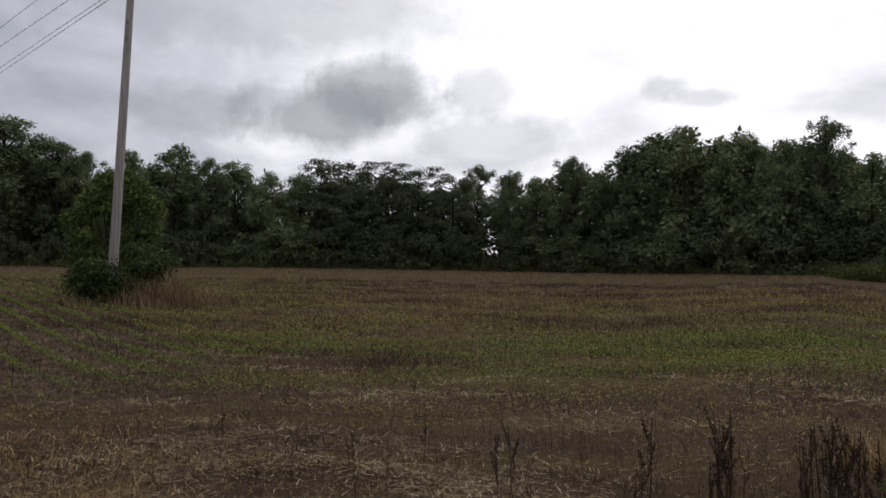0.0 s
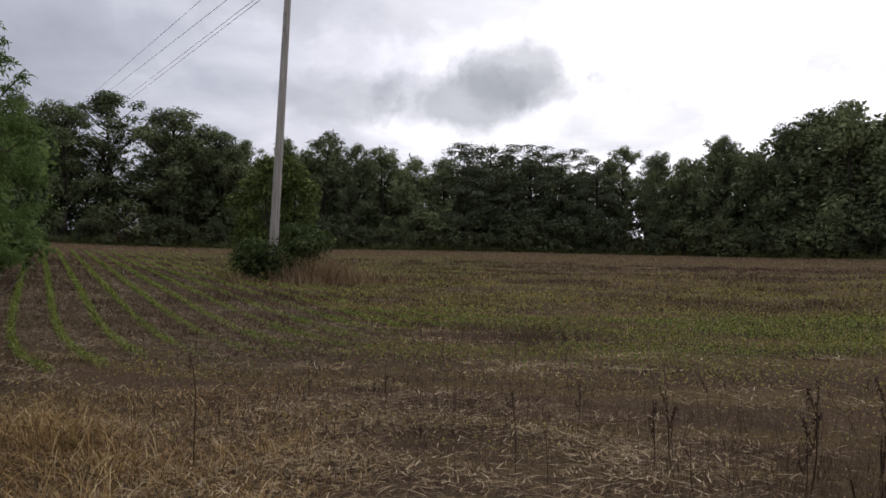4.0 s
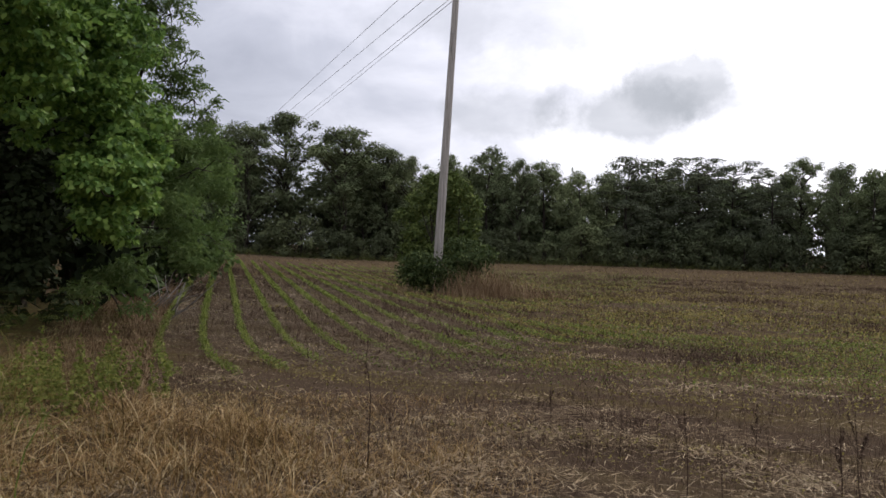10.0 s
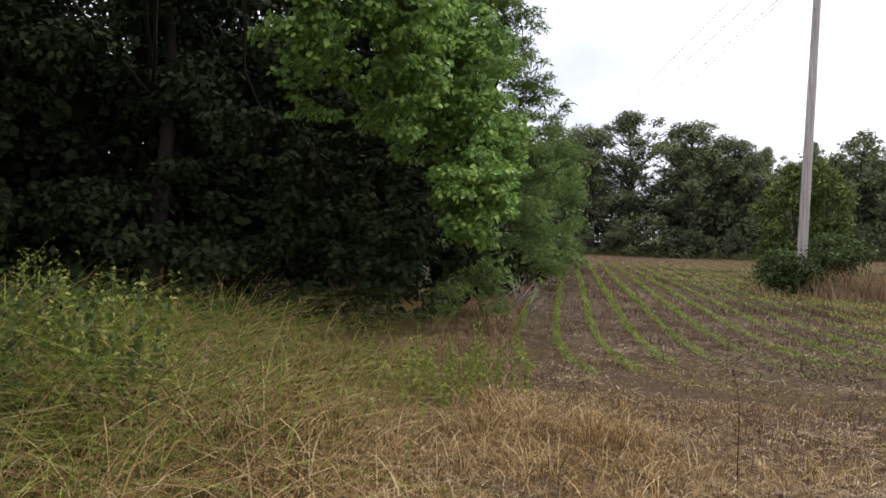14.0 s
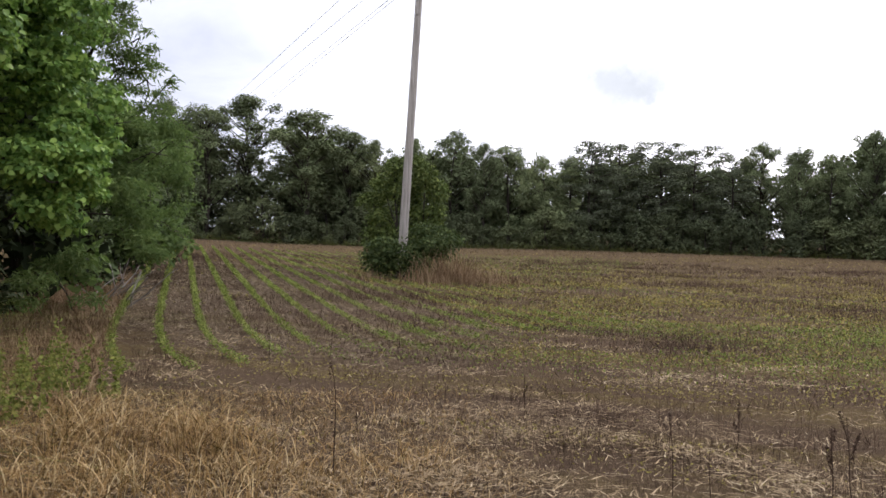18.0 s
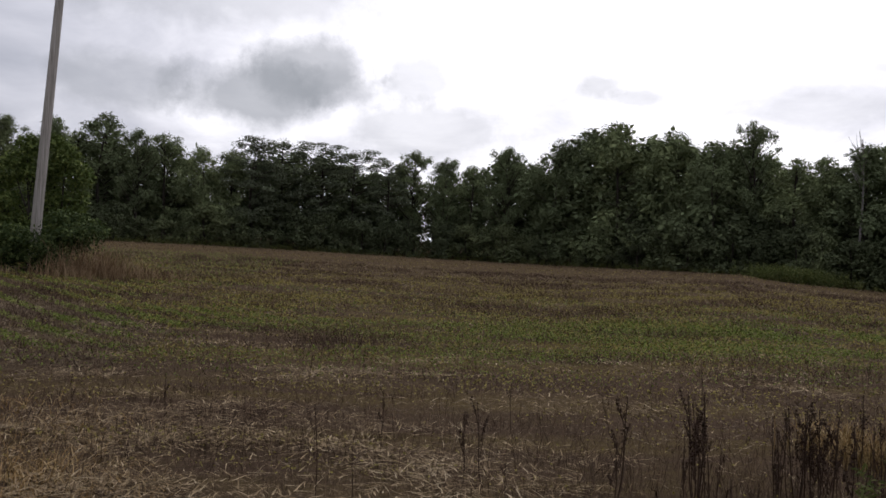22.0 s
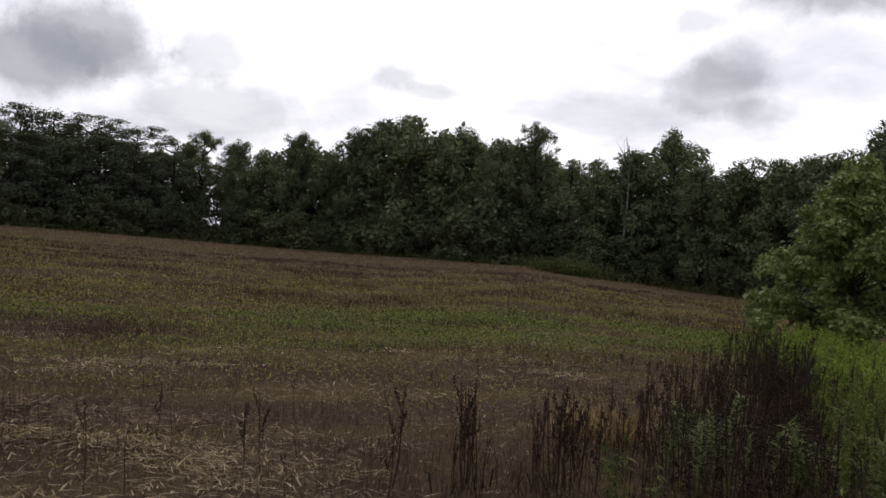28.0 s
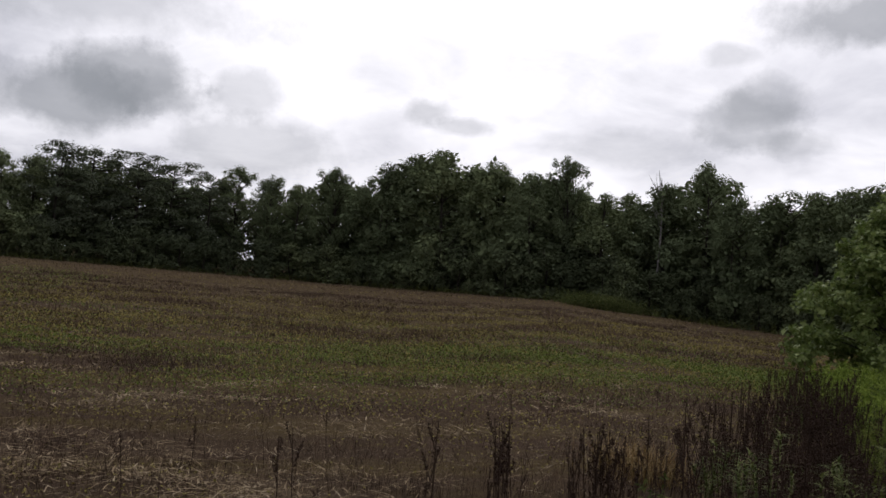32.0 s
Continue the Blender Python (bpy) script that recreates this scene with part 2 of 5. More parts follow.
MAT = {
    "wood_leaf": material("woodland_leaf", [(0.1, (0.080, 0.097, 0.055)), (0.5, (0.146, 0.174, 0.088)), (0.9, (0.25, 0.28, 0.125))], 0.8, 0.35, spread=0.07, each=0.13, gloss=0.0),
    "wood_leaf_light": material("lighter_woodland_leaf", [(0.1, (0.038, 0.054, 0.024)), (0.5, (0.070, 0.092, 0.040)), (0.9, (0.115, 0.14, 0.06))], 0.7, 0.35, spread=0.2),
    # woodland leaf darkened: shade at the wood's foot is put into the colour
    "shade_toned_bush_leaf": material("shade_toned_bush_leaf", [(0.1, (0.052, 0.062, 0.036)), (0.5, (0.098, 0.114, 0.060)), (0.9, (0.17, 0.19, 0.085))], 0.8, 0.35, spread=0.08, each=0.2, gloss=0.0),
    "cedar_leaf": material("dark_needle", [(0.1, (0.060, 0.070, 0.050)), (0.5, (0.112, 0.128, 0.080)), (0.9, (0.17, 0.19, 0.105))], 0.8, 0.6, spread=0.14, gloss=0.0),
    "vine_leaf": material("vine_leaf", [(0.1, (0.06, 0.125, 0.032)), (0.5, (0.145, 0.255, 0.058)), (0.9, (0.32, 0.45, 0.11))], 0.5, 0.8, spread=0.38, translucent=0.42, gloss=0.2),
    "locust_leaf": material("locust_leaf", [(0.1, (0.06, 0.095, 0.035)), (0.5, (0.12, 0.172, 0.062)), (0.9, (0.21, 0.265, 0.10))], 0.6, 0.8, spread=0.3, translucent=0.4),
    "bush_leaf": material("roadside_bush_leaf", [(0.1, (0.050, 0.072, 0.024)), (0.5, (0.105, 0.138, 0.042)), (0.9, (0.20, 0.235, 0.07))], 0.65, 1.6, spread=0.35, translucent=0.1),
    "young_leaf": material("young_tree_leaf", [(0.1, (0.10, 0.14, 0.036)), (0.5, (0.19, 0.235, 0.068)), (0.9, (0.33, 0.37, 0.14))], 0.5, 0.8, spread=0.35, translucent=0.3, gloss=0.2),
    "weed_leaf": material("weed_leaf", [(0.1, (0.055, 0.070, 0.024)), (0.5, (0.11, 0.125, 0.042)), (0.9, (0.22, 0.225, 0.085))], 0.6, 1.5, spread=0.35, translucent=0.15),
    "crop_leaf": material("crop_leaf", [(0.1, (0.105, 0.14, 0.028)), (0.5, (0.18, 0.215, 0.048)), (0.9, (0.28, 0.31, 0.085))], 0.6, 1.5, spread=0.3, translucent=0.15),
    "fringe_leaf": material("fringe_leaf", [(0.1, (0.05, 0.058, 0.018)), (0.5, (0.085, 0.095, 0.028)), (0.9, (0.14, 0.145, 0.05))], 0.7, 0.6, spread=0.3),
    "stand_leaf": material("stand_leaf", [(0.1, (0.115, 0.155, 0.026)), (0.5, (0.21, 0.275, 0.046)), (0.9, (0.35, 0.40, 0.085))], 0.6, 0.8, spread=0.3, translucent=0.2),
    "olive_leaf": material("olive_weed_leaf", [(0.1, (0.085, 0.098, 0.024)), (0.5, (0.16, 0.18, 0.042)), (0.9, (0.27, 0.28, 0.075))], 0.7, 0.8, spread=0.3, translucent=0.2),
    "strip_leaf": material("strip_leaf", [(0.1, (0.075, 0.105, 0.020)), (0.5, (0.14, 0.185, 0.034)), (0.9, (0.23, 0.27, 0.06))], 0.6, 0.8, spread=0.3),
    "low_green": material("low_field_green", [(0.1, (0.125, 0.106, 0.030)), (0.5, (0.235, 0.198, 0.055)), (0.9, (0.36, 0.29, 0.10))], 0.8, 0.6, spread=0.22),
    # near-black leaf: the thicket's inner shade is painted into the colour
    "shade_toned_leaf": material("shade_toned_thicket_leaf", [(0.1, (0.014, 0.020, 0.010)), (0.5, (0.025, 0.034, 0.015)), (0.9, (0.043, 0.056, 0.024))], 0.7, 0.35, spread=0.25),
    "pole_leaf": material("pole_bush_leaf", [(0.1, (0.028, 0.042, 0.018)), (0.5, (0.058, 0.080, 0.030)), (0.9, (0.12, 0.145, 0.05))], 0.65, 1.6, spread=0.35, translucent=0.1),
    "bark": material("bark", [(0.2, (0.025, 0.021, 0.018)), (0.6, (0.055, 0.046, 0.038)), (0.9, (0.10, 0.085, 0.07))], 0.95, 9.0, per="object", spread=0.1, bump=0.6),
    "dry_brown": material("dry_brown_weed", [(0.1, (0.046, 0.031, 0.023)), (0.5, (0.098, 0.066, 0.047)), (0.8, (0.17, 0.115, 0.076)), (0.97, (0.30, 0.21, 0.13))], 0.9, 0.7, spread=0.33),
    "pale_weed": material("pale_weed", [(0.1, (0.095, 0.070, 0.040)), (0.5, (0.175, 0.132, 0.072)), (0.8, (0.27, 0.20, 0.115)), (0.97, (0.40, 0.31, 0.19))], 0.9, 0.5, spread=0.3),
    "dark_seed": material("dark_seed_stalk", [(0.1, (0.026, 0.016, 0.012)), (0.5, (0.052, 0.033, 0.024)), (0.9, (0.10, 0.064, 0.045))], 0.9, 3.0, spread=0.25),
    "litter": material("field_litter", [(0.05, (0.06, 0.042, 0.030)), (0.4, (0.12, 0.086, 0.055)), (0.7, (0.20, 0.15, 0.095)), (0.95, (0.36, 0.29, 0.20))], 0.85, 0.5, spread=0.45),
    "straw": material("bleached_straw", [(0.1, (0.11, 0.076, 0.045)), (0.45, (0.24, 0.172, 0.098)), (0.75, (0.38, 0.285, 0.17)), (0.95, (0.55, 0.45, 0.30))], 0.8, 1.2, spread=0.42),
    "tan_grass": material("tan_grass", [(0.05, (0.07, 0.040, 0.017)), (0.4, (0.21, 0.124, 0.050)), (0.7, (0.365, 0.232, 0.100)), (0.95, (0.58, 0.45, 0.25))], 0.75, 1.2, spread=0.45, translucent=0.1),
    "old_grass": material("old_grass", [(0.1, (0.06, 0.034, 0.016)), (0.5, (0.135, 0.080, 0.036)), (0.9, (0.24, 0.15, 0.07))], 0.85, 1.2, spread=0.4),
    "brown_grass": material("brown_grass", [(0.1, (0.12, 0.075, 0.04)), (0.5, (0.21, 0.14, 0.08)), (0.9, (0.34, 0.245, 0.15))], 0.8, 1.2, spread=0.4),
    "green_grass": material("green_grass", [(0.1, (0.05, 0.09, 0.016)), (0.5, (0.13, 0.19, 0.030)), (0.9, (0.32, 0.33, 0.07))], 0.65, 1.2, spread=0.4, translucent=0.15),
    "wire": material("weathered_wire", [(0.2, (0.16, 0.16, 0.17)), (0.8, (0.28, 0.28, 0.29))], 0.5, 4.0, per="object"),
    "steel": material("galvanised_steel", [(0.2, (0.22, 0.22, 0.22)), (0.8, (0.4, 0.4, 0.4))], 0.45, 30.0, per="object", gloss=0.6),
    "cane": material("grey_dry_branch", [(0.1, (0.16, 0.14, 0.13)), (0.9, (0.36, 0.33, 0.31))], 0.9, 6.0, spread=0.3),
}


# ---- mesh helpers ----
def mesh_of(name, verts, faces, mat, smooth=False):
    """A mesh from an array of places and an array of faces, all with the same number of corners."""
    verts, faces = np.asarray(verts, np.float32), np.asarray(faces, np.int32)
    me = bpy.data.meshes.new(name)
    me.vertices.add(len(verts))
    me.vertices.foreach_set("co", verts.ravel())
    k = faces.shape[1]
    me.loops.add(faces.size)
    me.loops.foreach_set("vertex_index", faces.ravel())
    me.polygons.add(len(faces))
    me.polygons.foreach_set("loop_start", np.arange(len(faces), dtype=np.int32) * k)
    if smooth:
        me.polygons.foreach_set("use_smooth", np.ones(len(faces), bool))
    me.update(calc_edges=True)
    me.validate()
    me.materials.append(mat)
    return me


def stuff(name, me, label, category):
    return tagged(new(name, me), label, category, kind="stuff")


def part_of(parent, name, me, label=""):
    ob = new(name, me)
    ob.parent = parent
    return tagged(ob, label)


def join(pieces):
    """One array of places and one of faces from several."""
    vs, fs, n = [], [], 0
    for v, f in pieces:
        vs.append(v), fs.append(np.asarray(f) + n)
        n += len(v)
    return np.concatenate(vs), np.concatenate(fs)


def unit(a):
    return a / np.maximum(np.linalg.norm(a, axis=-1, keepdims=True), 1e-9)


LEAF = {
    "diamond": ([(0, 0, 0), (0.33, 0.45, 0.08), (0, 1, -0.05), (-0.33, 0.45, 0.08)], [(0, 1, 2), (0, 2, 3)]),
    "narrow": ([(0, 0, 0), (0.13, 0.4, 0.05), (0, 1, -0.18), (-0.13, 0.4, 0.05)], [(0, 1, 2), (0, 2, 3)]),
    "heart": ([(0, 0.05, 0), (0.42, 0.06, 0.08), (0.40, 0.5, 0.07), (0, 1, -0.12), (-0.40, 0.5, 0.07), (-0.42, 0.06, 0.08)], [(0, 1, 2), (0, 2, 3), (0, 3, 4), (0, 4, 5)]),
    "lobed": ([(0, 0, 0), (0.5, 0.22, 0.1), (0.28, 0.5, 0.02), (0, 1, -0.1), (-0.28, 0.5, 0.02), (-0.5, 0.22, 0.1)], [(0, 1, 2), (0, 2, 3), (0, 3, 4), (0, 4, 5)]),
}


def leaves(rng, at, out, size, shape="diamond", loose=0.7, hang=0.4):
    """Leaves at the places at, that face along out and upward, with their tips hanging."""
    n = len(at)
    base, tris = np.array(LEAF[shape][0]), np.array(LEAF[shape][1])
    nrm = unit(out * 0.6 + np.array([0, 0, 0.55]) + rng.normal(0, loose, (n, 3)))
    tip = rng.normal(0, 1, (n, 3)) + out * 0.5 - np.array([0, 0, hang])
    tip = unit(tip - (tip * nrm).sum(1, keepdims=True) * nrm)
    side = np.cross(tip, nrm)
    s = np.broadcast_to(np.asarray(size, float), (n,))[:, None, None]
    v = at[:, None, :] + s * (base[None, :, :1] * side[:, None] + base[None, :, 1:2] * tip[:, None] + base[None, :, 2:] * nrm[:, None])
    f = tris[None] + (np.arange(n) * len(base))[:, None, None]
    return v.reshape(-1, 3), f.reshape(-1, 3)


def blades(rng, at, height, width, lean, heading=None, segs=3, curl=1.0):
    """Grass blades, tapered and bent over, rooted at the places at."""
    n = len(at)
    a = rng.uniform(0, 2 * math.pi, n) if heading is None else heading
    d = np.stack([np.cos(a), np.sin(a), 0 * a], 1)
    w = np.stack([-np.sin(a), np.cos(a), 0 * a], 1)
    turn = rng.uniform(0, 2 * math.pi, n)
    w = unit(w + 0.8 * np.stack([np.cos(turn), np.sin(turn), 0 * a], 1))
    rows = []
    for k in range(segs + 1):
        u = k / segs
        mid = at + d * (lean * height * u ** (1 + curl))[:, None] + np.array([0, 0, 1.0]) * (height * (u - 0.45 * np.minimum(lean, 1.2) * u ** 2.5))[:, None]
        half = (width * (1 - u) ** 0.7 * 0.5)[:, None]
        rows += [mid - w * half, mid + w * half] if k < segs else [mid]
    v = np.stack(rows, 1)
    m = v.shape[1]
    tris = []
    for k in range(segs):
        b = 2 * k
        tris += [(b, b + 1, b + 2)] if k == segs - 1 else [(b, b + 1, b + 3), (b, b + 3, b + 2)]
    f = np.array(tris)[None] + (np.arange(n) * m)[:, None, None]
    return v.reshape(-1, 3), f.reshape(-1, 3)


def tube(points, radii, sides=6):
    """A tapered limb through the points."""
    points = [np.array(p, float) for p in points]
    v, f = [], []
    for i, (p, r) in enumerate(zip(points, radii)):
        d = unit(points[min(i + 1, len(points) - 1)] - points[max(i - 1, 0)])
        a = unit(np.cross(d, [0.31, 0.95, 0.05] if abs(d[1]) < 0.9 else [1.0, 0, 0]))
        b = np.cross(d, a)
        v += [p + r * (math.cos(2 * math.pi * k / sides) * a + math.sin(2 * math.pi * k / sides) * b) for k in range(sides)]
    for i in range(len(points) - 1):
        for k in range(sides):
            k2 = (k + 1) % sides
            f.append((i * sides + k, i * sides + k2, (i + 1) * sides + k2, (i + 1) * sides + k))
    return np.array(v), np.array(f)


def limb(rng, a, b, r0, r1, wobble=0.1, n=5, sides=6):
    a, b = np.array(a, float), np.array(b, float)
    size = np.linalg.norm(b - a)
    bow, sway = rng.normal(0, wobble * size * 0.55, 3), rng.normal(0, wobble * size * 0.2, 3)
    pts = [a + (b - a) * (i / n) + bow * math.sin(math.pi * i / n) + sway * math.sin(2 * math.pi * i / n) for i in range(n + 1)]
    return tube(pts, [r0 + (r1 - r0) * i / n for i in range(n + 1)], sides)


# ---- the lie of the land ----
LAND_AZ = [-180, -100, -60, -45, -37, -31, -25, -18, -11, -3, 4, 12, 20, 24.8, 28.6, 32.5, 36.3, 40, 46, 60, 100, 180]
LAND_EL = [0, 0.6, 0.7, 0.65, 0.55, 0.3, 0.17, 0.15, 0.12, 0, -0.15, -0.29, -0.34, -0.36, -0.77, -1.06, -1.39, -1.6, -1.9, -2.2, -1.2, 0]
LAND_D = [60, 60, 70, 85, 88, 88, 88, 90, 92, 95, 95, 90, 80, 76, 72, 70, 68, 64, 56, 44, 50, 60]
LAND_S = [(1.6 + math.tan(radians(e)) * d) / d for e, d in zip(LAND_EL, LAND_D)]


def edge_distance(az):
    return np.interp(az, LAND_AZ, LAND_D)


def ground_z(x, y):
    """The height of the ground: it rises gently away from the middle, and further under the woods before it levels off.
    """
    x, y = np.asarray(x, float), np.asarray(y, float)
    r = np.hypot(x, y)
    az = np.degrees(np.arctan2(x, y))
    s, d = np.interp(az, LAND_AZ, LAND_S), np.interp(az, LAND_AZ, LAND_D)
    # hidden rise beyond the wood's edge, added to block sky between the trunks
    over = np.maximum(r - d, 0)
    return s * np.minimum(r, d) + 12 * (1 - np.exp(-over * 0.05 / 12)) * np.exp(-over / 700)


def gz(x, y):
    return float(ground_z(x, y))


def polar(az, d):
    return d * math.sin(radians(az)), d * math.cos(radians(az))


def sheet_noise(x, y, scale, seed=0.0):
    """A smooth value about 0 to 1 over the ground, from a few crossed waves."""
    v = 0
    for k in range(5):
        a = 1.3 * k + seed
        f = scale * (1 + 0.37 * k)
        v = v + np.sin(f * (x * math.cos(a) + y * math.sin(a)) + 2.1 * k + seed * 3 + 1.5 * np.sin(f * 0.45 * (x * math.sin(a * 1.7) - y * math.cos(a * 1.7))))
    return 0.5 + v / 7


def crop_row(k, x):
    """How far ahead the crop row k lies at x: rows come from far off on the thicket's side and bend round to run across the field."""
    come = 11.3 - (x + 9.873 - 0.75 * k) / max(0.62, 0.755 - 0.007 * k)
    across = 5.9 + 0.5 * k + 0.04 * x
    top = np.maximum(come, across)
    return top + 1.2 * np.log(np.exp((come - top) / 1.2) + np.exp((across - top) / 1.2))


# ---- the ground ----
def ground_material():
    mat = bpy.data.materials.new("field_soil")
    mat.use_nodes = True
    nt = mat.node_tree
    bsdf = nt.nodes["Principled BSDF"]
    co = nt.nodes.new("ShaderNodeTexCoord").outputs["Object"]

    def noisy(scale, detail=6.0, rough=0.6, stretch=None):
        n = node(nt, "ShaderNodeTexNoise", Scale=scale, Detail=detail, Roughness=rough)
        if stretch:
            mp = nt.nodes.new("ShaderNodeMapping")
            mp.inputs["Scale"].default_value = stretch
            nt.links.new(co, mp.inputs[0])
            nt.links.new(mp.outputs[0], n.inputs["Vector"])
        else:
            nt.links.new(co, n.inputs["Vector"])
        return n.outputs[0]

    soil = ramp(nt, noisy(22, 8, 0.7), [(0.3, (0.040, 0.027, 0.019)), (0.5, (0.080, 0.055, 0.038)), (0.7, (0.13, 0.091, 0.062))])
    litter = ramp(nt, noisy(40, 8, 0.8, (1, 2.6, 1)), [(0.38, (0.040, 0.028, 0.019)), (0.52, (0.088, 0.062, 0.040)), (0.68, (0.17, 0.125, 0.08))])
    # litter and bare soil lie in streaks along the rows
    streak = ramp(nt, noisy(0.9, 7, 0.7, (0.5, 1.2, 1)), [(0.41, (0.0, 0.0, 0.0)), (0.57, (1, 1, 1))])
    brown = mix(nt, streak, soil, litter)
    green = ramp(nt, noisy(16, 8, 0.75), [(0.35, (0.075, 0.056, 0.026)), (0.65, (0.150, 0.114, 0.05))])
    patch = ramp(nt, noisy(0.55, 8, 0.72, (0.15, 1.1, 1)), [(0.48, (0, 0, 0)), (0.58, (0.7, 0.7, 0.7))])
    nt.links.new(mix(nt, patch, brown, green), bsdf.inputs["Base Color"])
    bsdf.inputs["Roughness"].default_value = 0.95
    bsdf.inputs["Specular IOR Level"].default_value = 0.0
    bn = node(nt, "ShaderNodeBump", Strength=0.8, Distance=0.03)
    nt.links.new(noisy(30, 8, 0.7), bn.inputs["Height"])
    nt.links.new(bn.outputs[0], bsdf.inputs["Normal"])
    return mat


def make_ground():
    rad = np.concatenate([[0.25], 0.25 * (2000 / 0.25) ** (np.arange(1, 171) / 170)])
    th = np.radians(np.arange(0, 360, 1.25))
    r, t = np.meshgrid(rad, th, indexing="ij")
    x, y = r * np.sin(t), r * np.cos(t)
    z = ground_z(x, y) + 0.05 * (sheet_noise(x, y, 0.9) - 0.5) * np.clip(r / 8, 0, 1) + 0.03 * (sheet_noise(x, y, 3.1, 1) - 0.5) * np.clip(r / 4, 0, 1) * (r < 60)
    v = np.concatenate([np.stack([x, y, z], -1).reshape(-1, 3), [[0, 0, 0]]])
    m, n = r.shape
    i, j = np.meshgrid(np.arange(m - 1), np.arange(n), indexing="ij")
    j2 = (j + 1) % n
    f = np.stack([i * n + j, (i + 1) * n + j, (i + 1) * n + j2, i * n + j2], -1).reshape(-1, 4)[:, ::-1]
    me = mesh_of("ground", v, f, ground_material(), True)
    tagged(new("ground", me), "brown stubble field with low green weeds", "field", kind="structure")
    # the middle of the fan
    c = [(m * n, j, (j + 1) % n) for j in range(n)]
    me2 = mesh_of("ground_middle", v, np.array(c), me.materials[0])
    ob = new("ground_middle", me2)
    ob.parent = bpy.data.objects["ground"]


make_ground()


# ---- trees ----
def crown_lobes(rng, lobes, count, leaf, shape, loose=0.5, shell=0.55, hang=0.4, under=0.55):
    """Leaves over a crown made of lobes (x, y, z, rx, ry, rz): thick near each lobe's skin and upper side, ragged outward."""
    lobes = np.array(lobes, float)
    area = (lobes[:, 3] * lobes[:, 4] + lobes[:, 4] * lobes[:, 5] + lobes[:, 3] * lobes[:, 5])
    pick = rng.choice(len(lobes), count, p=area / area.sum())
    d = unit(rng.normal(0, 1, (count, 3)))
    d[:, 2] = np.where(rng.random(count) > under, np.abs(d[:, 2]), d[:, 2])
    rho = 1 - shell * rng.random(count) ** 1.4 + np.abs(rng.normal(0, 0.11, count)) * (rng.random(count) < 0.5)
    at = lobes[pick, :3] + d * lobes[pick, 3:] * rho[:, None]
    return leaves(rng, at, d, leaf * rng.uniform(0.6, 1.3, count), shape, loose, hang)


def cores(rng, lobes, share=0.62, per=20):
    """The dense leaves inside each lobe, that little light comes through."""
    lobes = np.array(lobes, float)
    who = np.repeat(np.arange(len(lobes)), per)
    d = np.clip(rng.normal(0, 0.42, (len(who), 3)), -0.8, 0.8)
    at = lobes[who, :3] + d * lobes[who, 3:] * share * 1.3
    return leaves(rng, at, unit(d + 1e-3), lobes[who, 3] * share * rng.uniform(0.35, 0.7, len(who)), "diamond", 0.8, 0.3)


def sprays(rng, lobes, n=6, share=0.42, flat=0.6):
    """Smaller lobes over the surface of each lobe, so that the leaves hang in separate sprays."""
    made = []
    for c in lobes:
        for _ in range(n):
            d = unit(rng.normal(0, 1, 3) + np.array([0, 0, 0.25]))
            s = share * rng.uniform(0.7, 1.3)
            made.append((*(np.array(c[:3]) + d * np.array(c[3:]) * 0.72), c[3] * s, c[4] * s, c[5] * s * flat))
    return made


def tree_thing(name, trunk, crown, bark, leaf_mat, label, category="tree", group=""):
    """A tree as an Empty at its foot, with its trunk and limbs and its crown."""
    ob = tagged(new(name), label, category, group)
    part_of(ob, "trunk", mesh_of("trunk", *trunk, bark, True))
    part_of(ob, "crown", mesh_of("crown", *crown, leaf_mat))
    return ob


